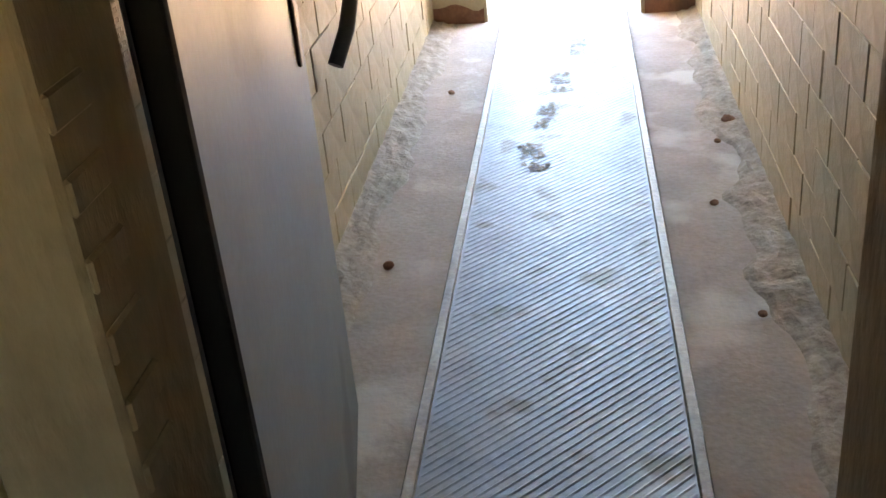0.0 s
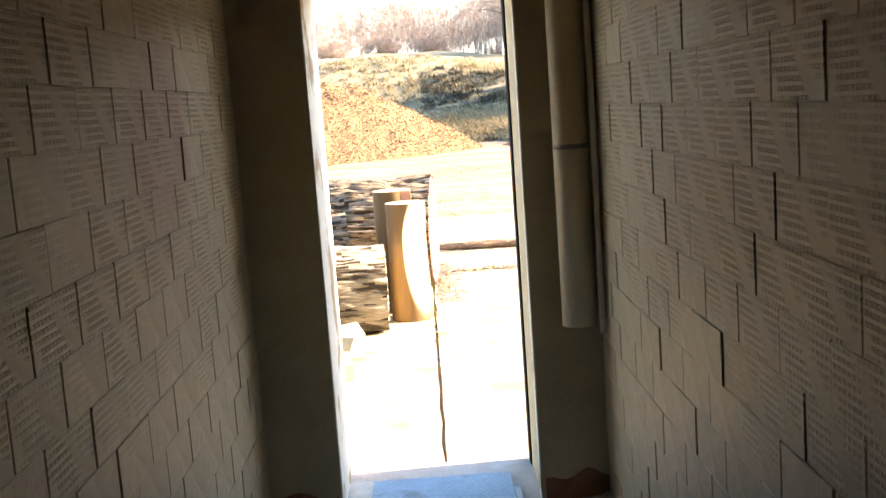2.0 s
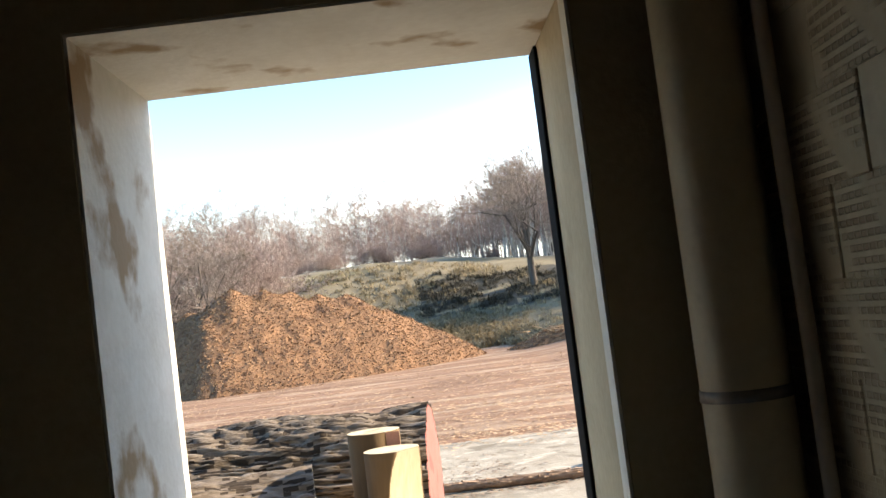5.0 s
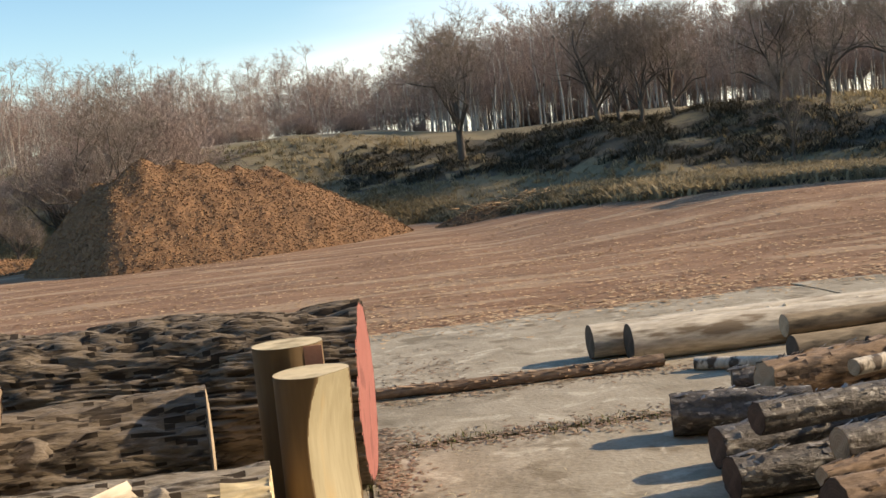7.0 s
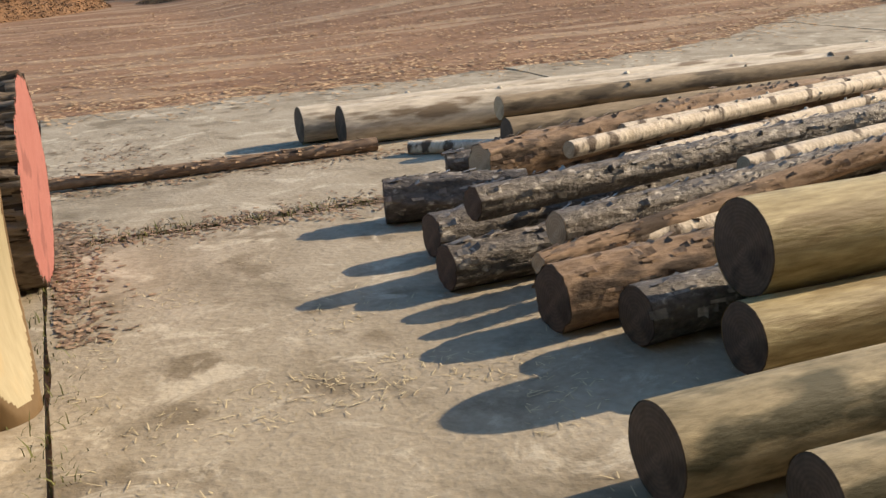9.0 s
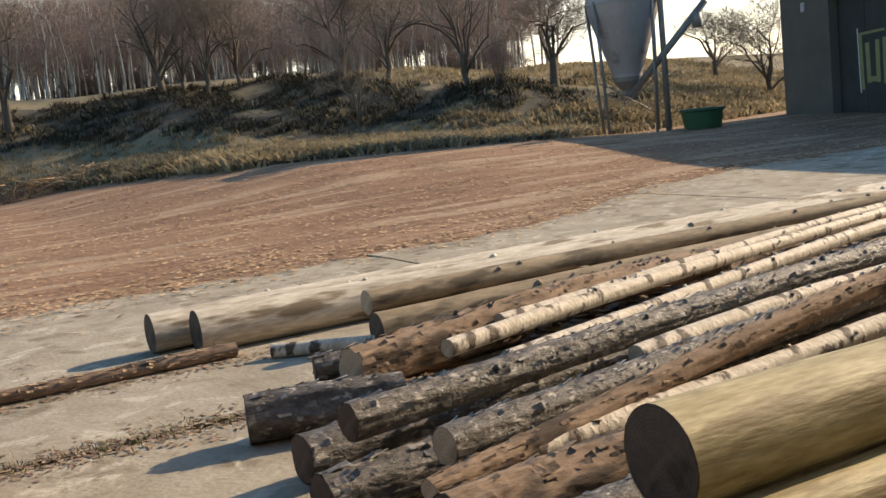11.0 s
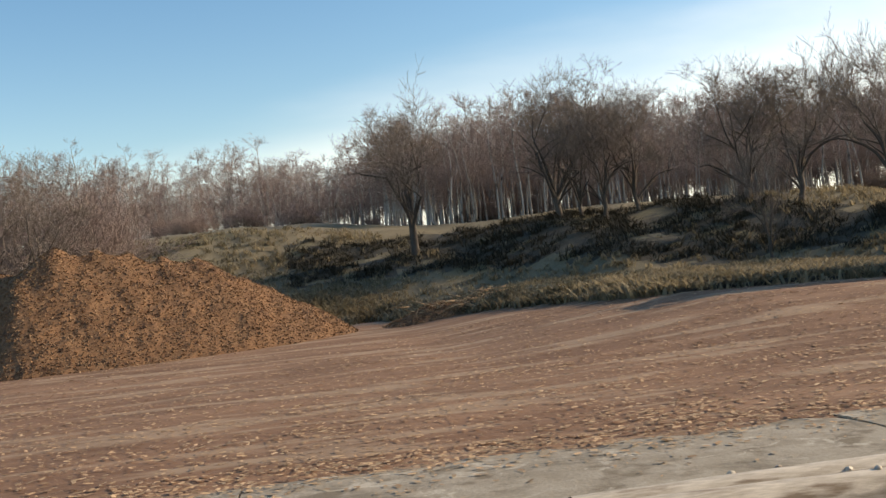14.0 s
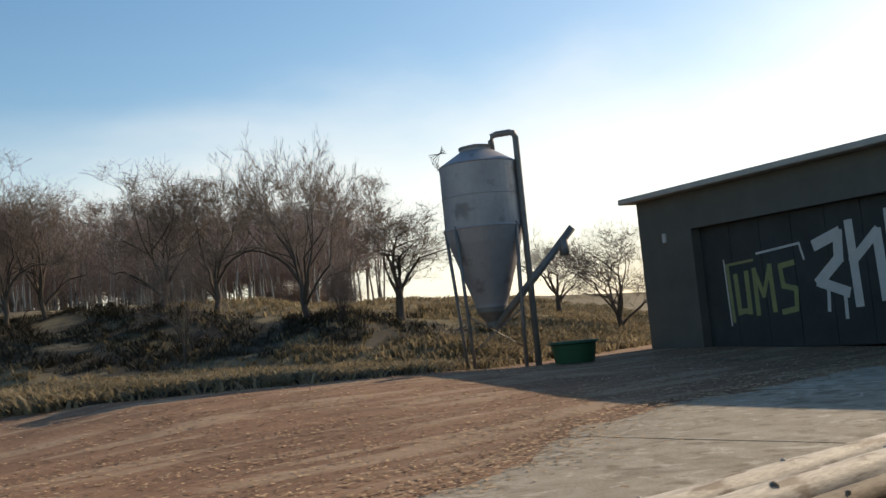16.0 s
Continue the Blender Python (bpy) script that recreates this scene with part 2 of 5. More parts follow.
M_DOORGREY = mat("grey_door_paint", (0.125, 0.137, 0.135), (0.18, 0.193, 0.19), 2.5, 0.45, 0.08, spots=(0.10, 0.107, 0.105), spot_scale=2, spot_at=0.64)
M_BLACKPL = plain("black_plastic", (0.012, 0.011, 0.011), 0.35)
# matt black of the door seal, also painted on as the dark of recesses
M_SEAL_RECESS = plain("black_seal_and_recess_shade", (0.010, 0.009, 0.009), 0.95)
M_SEAL_RECESS.node_tree.nodes["Principled BSDF"].inputs["Specular IOR Level"].default_value = 0.08
M_FRAMEWOOD = mat("rough_door_frame", (0.19, 0.14, 0.083), (0.29, 0.22, 0.135), 5, 0.85, 0.6, stretch=(1, 1, 0.4))
M_PIPE = mat("painted_drain_pipe", (0.52, 0.44, 0.31), (0.64, 0.55, 0.40), 3, 0.6, 0.15, spots=(0.33, 0.24, 0.16), spot_scale=4, spot_at=0.66)
M_PIPE2 = mat("bare_pipe_edge", (0.62, 0.52, 0.42), (0.74, 0.64, 0.52), 6, 0.6, 0.2)
M_PINK = mat("faded_pink_spray", (0.46, 0.22, 0.16), (0.56, 0.30, 0.22), 6, 0.85, 0.2)
M_REDPAINT = mat("red_spray", (0.25, 0.085, 0.072), (0.32, 0.125, 0.105), 5, 0.85, 0.3, spots=(0.20, 0.07, 0.06), spot_scale=5, spot_at=0.58)
M_SOIL = mat("chip_strewn_soil", (0.16, 0.08, 0.044), (0.315, 0.182, 0.107), 0.6, 0.95, 0.8, stretch=(0.3, 1.5, 1), fine=24, spots=(0.34, 0.228, 0.145), spot_scale=0.9, spot_at=0.55, dist=0.03)
patches(M_SOIL, (0.115, 0.062, 0.036), 0.35, 0.6, 0.6, 0.1)
M_CHIPHEAP = mat("wood_chip_heap", (0.12, 0.06, 0.03), (0.24, 0.128, 0.064), 2.5, 0.95, 1.0, fine=16, spots=(0.075, 0.038, 0.02), spot_scale=1.3, spot_at=0.63, dist=0.02)
M_STRAWPALE = mat("pale_straw", (0.42, 0.34, 0.21), (0.60, 0.51, 0.34), 3, 0.9, 0, per_island=0.3)
# the bright end of the flake colour stands for sun glints
M_BARKFLAKE = mat("lifting_bark_flake_glints", (0.07, 0.057, 0.047), (0.40, 0.35, 0.30), 9, 0.55, 0.4, per_island=0.5, spec=0.5)
M_PEEL = mat("torn_bark_peel", (0.14, 0.085, 0.055), (0.36, 0.25, 0.17), 9, 0.85, 0.4, per_island=0.5)
M_GREYBARK = mat("pale_flaking_bark", (0.16, 0.13, 0.10), (0.44, 0.38, 0.31), 11, 0.95, 1.0, stretch=(0.2, 1, 1), fine=40, dist=0.03, spots=(0.06, 0.047, 0.036), spot_scale=15, spot_at=0.56)
M_CHIP = mat("wood_chip", (0.30, 0.17, 0.085), (0.56, 0.39, 0.23), 3, 0.9, 0.2, per_island=0.4)
M_HEAPCHIP = mat("heap_chip", (0.16, 0.087, 0.045), (0.31, 0.185, 0.10), 3, 0.9, 0.2, per_island=0.28)
M_CONC = mat("yard_concrete", (0.25, 0.205, 0.145), (0.40, 0.345, 0.265), 2.3, 0.9, 0.9, fine=30, spots=(0.20, 0.16, 0.11), spot_scale=2.6, spot_at=0.6, dist=0.014)
patches(M_CONC, (0.50, 0.44, 0.345), 2.4, 0.585, 0.8, 0.035)
patches(M_CONC, (0.155, 0.125, 0.085), 1.1, 0.58, 0.65, 0.06)
M_GRASSGROUND = mat("rough_grass_ground", (0.135, 0.105, 0.062), (0.255, 0.205, 0.125), 0.5, 0.95, 1.0, fine=9, spots=(0.17, 0.135, 0.07), spot_scale=0.28, spot_at=0.58, dist=0.03)
M_STRAW = mat("dry_grass", (0.215, 0.165, 0.098), (0.36, 0.29, 0.18), 0.6, 0.9, 0, per_island=0.35, spots=(0.17, 0.14, 0.085), spot_scale=0.4, spot_at=0.58)
for m_ in (M_STRAW,):
    n_, l_ = m_.node_tree.nodes, m_.node_tree.links
    tr_ = n_.new("ShaderNodeBsdfTranslucent")
    mx_ = n_.new("ShaderNodeMixShader")
    mx_.inputs[0].default_value = 0.45
    l_.new(n_["Principled BSDF"].inputs["Base Color"].links[0].from_socket, tr_.inputs["Color"])
    l_.new(n_["Principled BSDF"].outputs[0], mx_.inputs[1])
    l_.new(tr_.outputs[0], mx_.inputs[2])
    l_.new(mx_.outputs[0], n_["Material Output"].inputs["Surface"])
M_WEED = mat("green_weed", (0.07, 0.09, 0.025), (0.16, 0.15, 0.06), 5, 0.9, 0, per_island=0.35)
M_TREEBARK = mat("tree_bark", (0.070, 0.054, 0.043), (0.14, 0.112, 0.09), 5, 0.95, 0.5, stretch=(1, 1, 0.3))
M_TWIG = mat("bare_twigs", (0.165, 0.13, 0.108), (0.24, 0.193, 0.162), 2, 0.95, 0)
# reddish twigs, lightened to put the far wood's haze into the colour
M_TWIGRED = mat("hazy_reddish_twigs", (0.27, 0.195, 0.165), (0.36, 0.27, 0.235), 2, 0.95, 0)
# litter and brambles coloured dark to stand for tree shade on the bank
M_SHADEDUFF = mat("bramble_litter_shade", (0.050, 0.042, 0.030), (0.115, 0.097, 0.068), 0.9, 0.95, 1.0, fine=8, spots=(0.17, 0.14, 0.08), spot_scale=0.5, spot_at=0.62, dist=0.08)
M_SHADEBRAMBLE = mat("bramble_shade", (0.038, 0.032, 0.021), (0.085, 0.07, 0.045), 2, 0.95, 0, per_island=0.3)
M_BIRCHSTEM = mat("pale_birch_stem", (0.30, 0.27, 0.24), (0.50, 0.47, 0.43), 2, 0.9, 0.2, spots=(0.10, 0.085, 0.075), spot_scale=1.3, spot_at=0.6)
M_OAKBARK = mat("furrowed_oak_bark", (0.125, 0.096, 0.07), (0.30, 0.24, 0.185), 14, 0.95, 1.0, stretch=(0.22, 1, 1), fine=40, dist=0.03, spots=(0.05, 0.038, 0.028), spot_scale=17, spot_at=0.58)
# dark brown of the bark furrows, also used as shade along the turf edge
M_FURROW_TURFSHADE = mat("furrow_and_turf_shade", (0.030, 0.022, 0.016), (0.07, 0.052, 0.038), 14, 0.95, 0.6, stretch=(0.3, 1, 1))
# the pale spots are sun glints painted into the dark bark
M_BLACKBARK = mat("dark_flaky_bark_glints", (0.038, 0.031, 0.026), (0.20, 0.17, 0.145), 14, 0.6, 1.0, stretch=(0.6, 1, 1), fine=45, spots=(0.42, 0.38, 0.33), spot_scale=26, spot_at=0.62, dist=0.02)
M_BROWNBARK = mat("brown_peeling_bark", (0.15, 0.095, 0.062), (0.34, 0.235, 0.16), 9, 0.9, 0.9, stretch=(0.45, 1, 1), fine=35, spots=(0.07, 0.048, 0.035), spot_scale=6, spot_at=0.58, dist=0.015)
M_BIRCHBARK = mat("birch_bark", (0.40, 0.32, 0.235), (0.76, 0.67, 0.55), 9, 0.7, 0.8, stretch=(1.2, 0.8, 0.8), fine=40, spots=(0.10, 0.07, 0.05), spot_scale=9, spot_at=0.575, dist=0.015)
M_PALEWOOD = mat("debarked_weathered_wood", (0.36, 0.295, 0.22), (0.73, 0.64, 0.51), 12, 0.7, 0.7, stretch=(0.22, 1, 1), fine=50, spots=(0.22, 0.16, 0.105), spot_scale=8, spot_at=0.57)
M_TANPOLE = mat("tan_pole_bark", (0.17, 0.125, 0.08), (0.37, 0.285, 0.19), 9, 0.8, 0.7, stretch=(0.25, 1, 1), fine=40, spots=(0.10, 0.075, 0.05), spot_scale=7, spot_at=0.6)
M_YELLOWWOOD = mat("debarked_yellow_wood", (0.20, 0.145, 0.062), (0.54, 0.44, 0.25), 13, 0.6, 0.7, stretch=(0.18, 1, 1), fine=50, spots=(0.23, 0.165, 0.078), spot_scale=9, spot_at=0.56)
M_MOTTLED = mat("mottled_greenish_wood", (0.13, 0.105, 0.06), (0.45, 0.37, 0.24), 9, 0.7, 0.7, stretch=(0.3, 1, 1), fine=45, spots=(0.075, 0.068, 0.04), spot_scale=6, spot_at=0.54)
M_POSTWOOD = mat("round_post_wood", (0.105, 0.063, 0.03), (0.17, 0.11, 0.055), 3, 0.75, 0.3, stretch=(1, 1, 0.15), fine=30, spots=(0.12, 0.075, 0.035), spot_scale=2.5, spot_at=0.6)
M_CUTFACE = mat("planed_post_face", (0.30, 0.255, 0.16), (0.41, 0.355, 0.24), 3, 0.7, 0.3, stretch=(2, 2, 0.2), fine=25, spots=(0.40, 0.29, 0.15), spot_scale=3, spot_at=0.63)
M_ENDLIGHT = rings("fresh_end_grain", (0.58, 0.45, 0.27), (0.70, 0.58, 0.38))
# weathered ends, coloured darker still for the shade on the side away from sun
M_ENDDARK = rings("weathered_shaded_end_grain", (0.065, 0.045, 0.034), (0.125, 0.088, 0.066))
M_ENDPALE = rings("grey_end_grain", (0.36, 0.27, 0.18), (0.48, 0.38, 0.27))
M_SILO = mat("dull_galvanised_sheet", (0.27, 0.255, 0.265), (0.38, 0.365, 0.375), 1.2, 0.5, 0.1, metal=0.35, spots=(0.20, 0.18, 0.18), spot_scale=1.5, spot_at=0.6)
M_SILOSTEEL = mat("silo_leg_steel", (0.16, 0.155, 0.15), (0.24, 0.23, 0.22), 4, 0.6, 0.1, metal=0.4)
M_TUB = mat("green_plastic_tub", (0.020, 0.075, 0.035), (0.03, 0.10, 0.05), 3, 0.5, 0.05)
M_SHED = mat("shed_wall_render", (0.085, 0.085, 0.075), (0.125, 0.12, 0.105), 0.8, 0.9, 0.3, spots=(0.105, 0.10, 0.088), spot_scale=0.7, spot_at=0.58)
M_SHEDDOOR = mat("dark_shed_door", (0.028, 0.032, 0.032), (0.05, 0.055, 0.055), 1.0, 0.8, 0.2)
M_ROOFEDGE = mat("fibre_cement_edge", (0.32, 0.31, 0.28), (0.42, 0.40, 0.37), 2, 0.9, 0.2)
M_SPRAYWHITE = mat("white_graffiti", (0.40, 0.40, 0.39), (0.52, 0.52, 0.50), 3, 0.8, 0)
M_SPRAYGREEN = mat("yellow_green_graffiti", (0.17, 0.18, 0.08), (0.25, 0.26, 0.12), 3, 0.8, 0)

# ---- builders ----
def link(name, bm, material, parent=None, label="", smooth=False):
    me = bpy.data.meshes.new(name)
    bm.to_mesh(me)
    bm.free()
    mats = material if isinstance(material, (list, tuple)) else [material]
    for m in mats:
        me.materials.append(m)
    if smooth:
        me.shade_smooth()
    ob = new(name, me)
    if parent is not None:
        ob.parent = parent
    if label:
        ob["label"] = label
    return ob


part = link


def add_box(bm, x0, x1, y0, y1, z0, z1, bevel=0.0, mi=0):
    vs = [bm.verts.new((x, y, z)) for x in (x0, x1) for y in (y0, y1) for z in (z0, z1)]
    q = [(0, 1, 3, 2), (4, 6, 7, 5), (0, 4, 5, 1), (2, 3, 7, 6), (0, 2, 6, 4), (1, 5, 7, 3)]
    fs = [bm.faces.new([vs[i] for i in f]) for f in q]
    for f in fs:
        f.material_index = mi
    if bevel:
        es = list({e for f in fs for e in f.edges})
        r = bmesh.ops.bevel(bm, geom=es, offset=bevel, segments=1, affect="EDGES")
        for f in r["faces"]:
            f.material_index = mi
    return bm


def boxes(*specs, bevel=0.0):
    bm = bmesh.new()
    for s in specs:
        add_box(bm, *s, bevel=bevel)
    return bm


def tube(bm, pts, radii, sides=8, cap=True, mi=0, wob=0.0, seed=0):
    """A tube along pts; returns the end rings."""
    rings_ = []
    up = Vector((0, 0, 1))
    rnd = random.Random(seed)
    phase = [rnd.uniform(-1, 1) for _ in range(sides)]
    for i, p in enumerate(pts):
        p = Vector(p)
        a = Vector(pts[max(i - 1, 0)])
        b = Vector(pts[min(i + 1, len(pts) - 1)])
        d = (b - a).normalized()
        s = d.cross(up if abs(d.z) < 0.95 else Vector((1, 0, 0))).normalized()
        t = s.cross(d)
        ring = []
        for k in range(sides):
            an = 2 * math.pi * k / sides
            rr = radii[i] * (1 + wob * (0.6 * phase[k] + 0.4 * rnd.uniform(-1, 1)))
            ring.append(bm.verts.new(p + (s * math.cos(an) + t * math.sin(an)) * rr))
        rings_.append(ring)
    for i in range(len(rings_) - 1):
        A, B = rings_[i], rings_[i + 1]
        for k in range(sides):
            f = bm.faces.new((A[k], A[(k + 1) % sides], B[(k + 1) % sides], B[k]))
            f.material_index = mi
            f.smooth = True
    if cap:
        bm.faces.new(rings_[0][::-1]).material_index = mi
        bm.faces.new(rings_[-1]).material_index = mi
    return rings_


def empty(name, loc=(0, 0, 0), label="", category="", group="", kind="", turn=None):
    e = new(name)
    e.matrix_world = turn if turn is not None else Matrix.Translation(loc)
    return tagged(e, label, category, group, kind)


def heading(a, b):
    """A frame at a whose x axis points to b."""
    a, b = Vector(a), Vector(b)
    x = (b - a).normalized()
    y = Vector((0, 0, 1)).cross(x).normalized()
    z = x.cross(y)
    m = Matrix((x, y, z)).transposed().to_4x4()
    m.translation = a
    return m


def log(name, a, b, r0, r1, bark, end, label, seed=0, knots=4, bend=0.02, ridge=0.03, bark_label="", sides=28, group="", furrow=0.0, scar=None):
    """A felled log from a (butt end) to b, with bark, two sawn ends and knot stubs."""
    rnd = random.Random(seed)
    root = empty(name, label=label, category="log", group=group, turn=heading(a, b))
    L = (Vector(b) - Vector(a)).length
    rough = bark in (M_BLACKBARK, M_BROWNBARK)
    n = max(10, int(L / (0.045 if furrow else 0.05 if rough else 0.12)))
    bm = bmesh.new()
    ph = rnd.uniform(0, 9)

    def axis(u):
        return Vector((u * L, bend * L * math.sin(u * 3.1 + 0.2) * 0.3, bend * L * 0.25 * math.sin(u * 4 + ph)))
    o0 = axis(0)
    rings_, deep = [], []
    for i in range(n + 1):
        if furrow:
            deep.append([])
        u = i / n
        c = axis(u) - o0 * (1 - u)
        r = r0 + (r1 - r0) * u
        ring = []
        for k in range(sides):
            an = 2 * math.pi * k / sides
            v = Vector((u * L * 1.6, math.cos(an) * 2.2, math.sin(an) * 2.2)) + Vector((seed, 0, 0))
            w = 1 + ridge * 1.5 * (noise.noise(v * 1.1)) + ridge * noise.noise(v * 4.0)
            if rough:
                w += ridge * 0.9 * abs(noise.noise(v * 9.0)) + 0.02 * noise.noise(v * 17)
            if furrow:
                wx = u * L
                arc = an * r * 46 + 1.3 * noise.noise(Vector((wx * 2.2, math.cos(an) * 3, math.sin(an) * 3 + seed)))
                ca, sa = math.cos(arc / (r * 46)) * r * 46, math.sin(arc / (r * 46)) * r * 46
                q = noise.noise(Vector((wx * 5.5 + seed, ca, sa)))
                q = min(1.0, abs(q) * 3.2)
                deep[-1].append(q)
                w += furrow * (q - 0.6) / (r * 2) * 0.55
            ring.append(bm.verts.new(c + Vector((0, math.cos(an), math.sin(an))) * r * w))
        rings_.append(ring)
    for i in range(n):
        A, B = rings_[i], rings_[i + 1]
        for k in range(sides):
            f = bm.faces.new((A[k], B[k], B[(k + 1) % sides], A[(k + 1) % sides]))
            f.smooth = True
            # furrow depth is put into the colour: the lowest faces turn dark
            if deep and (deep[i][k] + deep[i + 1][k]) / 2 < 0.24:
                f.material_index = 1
            if scar and scar[0] <= i / n < scar[1] + 0.02 * noise.noise(Vector((k * 0.4, 0, 0))) and scar[2] < 2 * math.pi * k / sides < scar[3]:
                f.material_index = 2
    body = part("trunk", bm, [bark, M_FURROW_TURFSHADE, end] if furrow else bark, root, bark_label)
    if rough:
        bm = bmesh.new()
        for j in range(int(L * 70)):
            u, an = rnd.uniform(0.005, 0.99), rnd.uniform(-0.5, 3.6)
            r = r0 + (r1 - r0) * u
            c = axis(u) - o0 * (1 - u)
            fl, fw, lift = rnd.uniform(0.012, 0.05), rnd.uniform(0.1, 0.32), rnd.uniform(0.004, 0.02)
            row = []
            for ss_, (du, up) in enumerate(((-fl, 0.0), (0, lift * 0.45), (fl * rnd.uniform(0.5, 1), lift))):
                for da in (-fw / 2, fw / 2 * rnd.uniform(0.6, 1.2)):
                    a2 = an + da
                    rr_ = r * 1.035 + up + rnd.uniform(-0.002, 0.003)
                    row.append(bm.verts.new(c + Vector((du, math.cos(a2) * rr_, math.sin(a2) * rr_))))
            bm.faces.new((row[0], row[2], row[3], row[1]))
            bm.faces.new((row[2], row[4], row[5], row[3]))
        tagged(part("torn_bark", bm, M_BARKFLAKE if bark == M_BLACKBARK else M_PEEL, root), "lifting flakes of torn bark", kind="stuff")
    for nm, ring, sgn in (("sawn_end", rings_[0], -1), ("sawn_end", rings_[-1], 1)):
        bm = bmesh.new()
        i = 0 if sgn < 0 else n
        c = axis(i / n) - o0 * (1 - i / n)
        r = (r0 if sgn < 0 else r1)
        prev = None
        mid = bm.verts.new(c + Vector((0.002 * sgn, 0, 0)))
        for fr, off in ((0.55, 0.003), (0.96, 0.001), (1.0, -0.006)):
            cur = []
            for k in range(sides):
                an = 2 * math.pi * k / sides
                v = Vector((i / n * L * 1.6, math.cos(an) * 2.2, math.sin(an) * 2.2)) + Vector((seed, 0, 0))
                w = 1 + ridge * 1.5 * noise.noise(v * 1.1) + ridge * noise.noise(v * 4.0)
                cur.append(bm.verts.new(c + Vector((sgn * off, math.cos(an) * r * w * fr, math.sin(an) * r * w * fr))))
            for k in range(sides):
                k2 = (k + 1) % sides
                fv = (mid, cur[k], cur[k2]) if prev is None else (prev[k], cur[k], cur[k2], prev[k2])
                bm.faces.new(fv if sgn > 0 else fv[::-1])
            prev = cur
        part(nm, bm, end, root)
    for j in range(knots):
        u = rnd.uniform(0.08, 0.95)
        an = rnd.uniform(0.1, 2.9)
        r = r0 + (r1 - r0) * u
        c = axis(u) - o0 * (1 - u)
        d = Vector((0.35, math.cos(an), math.sin(an)))
        kb = bmesh.new()
        kr = rnd.uniform(0.08, 0.16) * r + 0.004
        tube(kb, [c + d * r * 0.8, c + d * r * 1.02, c + d * (r * 1.03 + 0.012)], [kr * 1.7, kr * 1.2, kr * 0.8], 8)
        part("knot", kb, bark, root)
    return root


# ---- ground ----
def ss(a, b, v):
    t = min(max((v - a) / (b - a), 0), 1)
    return t * t * (3 - 2 * t)


FOOT = [(-160, 66), (-40, 50), (-13, 41), (3, 40.5), (7.5, 38), (11.5, 32.7), (14.2, 32.0), (18.6, 27.8), (20.8, 26.0), (27, 26.8), (60, 44), (160, 90)]
EDGE = [(-160, 66), (-40, 50), (-13, 41), (3, 40.5), (6.4, 32.8), (8.7, 25.6), (11, 25.2), (16.5, 25.3), (20.8, 26.0), (27, 26.8), (60, 44), (160, 90)]


def along(line, x):
    for (x0, y0), (x1, y1) in zip(line, line[1:]):
        if x <= x1:
            return y0 + (y1 - y0) * (x - x0) / (x1 - x0)
    return line[-1][1]


def edge_y(x):
    return along(EDGE, x)


# the yard swells towards the turf edge left of the silo
SWELL = [(3.5, 0.0), (6.5, 0.33), (8.7, 0.57), (11, 0.56), (14, 0.47), (16.5, 0.39), (19.5, 0.25), (400, 0.25)]


def swell(x):
    if x <= SWELL[0][0]:
        return 0.0
    for (x0, h0), (x1, h1) in zip(SWELL, SWELL[1:]):
        if x <= x1:
            return h0 + (h1 - h0) * (x - x0) / (x1 - x0)
    return SWELL[-1][1]


def flat_z(x, y):
    return -0.15 + swell(x) * ss(14, 24.8, y)


def ground_z(x, y):
    s = (y - along(FOOT, x)) * 0.93
    low = flat_z(x, y) + 0.02 * noise.noise(Vector((x * 0.5, y * 1.2, 5))) * ss(11, 14, y)
    e = y - edge_y(x)
    if e > 0:
        low += 0.05 * min(e, 6) + 0.05 * ss(0, 2, e) * noise.noise(Vector((x * 0.7, y * 0.7, 2)))
    z = -0.15 + 0.25 * ss(6, 17, x)
    if s > 0:
        top = 3.85 - 0.9 * ss(14, 26, x)
        z += top * (1 - math.exp(-(s * 0.30 / top + (s / 9.5) ** 3 * 0.25))) + 0.16 * ss(0, 3, s) * noise.noise(Vector((x * 0.5, y * 0.5, 0)))
        z += 1.15 * ss(8, 15, s) * (1 - ss(-1, 11, x))
        z += 0.28 * ss(2, 8, s) * noise.noise(Vector((x * 0.16, y * 0.16, 3)))
        return max(z, low - 0.6 * ss(2, 7, s))
    return low


def scrub_shade(x, y):
    """1 inside the dark band of brambles that carries the bank's tree shade, 0 outside."""
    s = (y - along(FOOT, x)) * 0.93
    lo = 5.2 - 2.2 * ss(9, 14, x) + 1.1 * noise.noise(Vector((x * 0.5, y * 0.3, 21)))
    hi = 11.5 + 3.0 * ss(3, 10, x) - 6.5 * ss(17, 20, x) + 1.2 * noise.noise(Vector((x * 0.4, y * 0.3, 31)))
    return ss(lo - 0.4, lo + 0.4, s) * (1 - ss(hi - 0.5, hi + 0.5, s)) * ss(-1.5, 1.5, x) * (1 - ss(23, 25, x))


def spread(lo, hi, step, far):
    a = list(np.arange(lo, hi + 0.01, step))
    out, s, v = [], step, hi
    while v < far:
        s *= 1.5
        v += s
        out.append(v)
    left, s, v = [], step, lo
    while v > -far:
        s *= 1.5
        v -= s
        left.append(v)
    return left[::-1] + a + out


gx, gy = spread(-34, 44, 0.55, 1600), spread(8, 64, 0.45, 1600)
gv = [(x, y, ground_z(x, y)) for y in gy for x in gx]
nx = len(gx)
gf = [(j * nx + i, j * nx + i + 1, (j + 1) * nx + i + 1, (j + 1) * nx + i) for j in range(len(gy) - 1) for i in range(nx - 1)]
gme = bpy.data.meshes.new("ground")
gme.from_pydata(gv, [], gf)
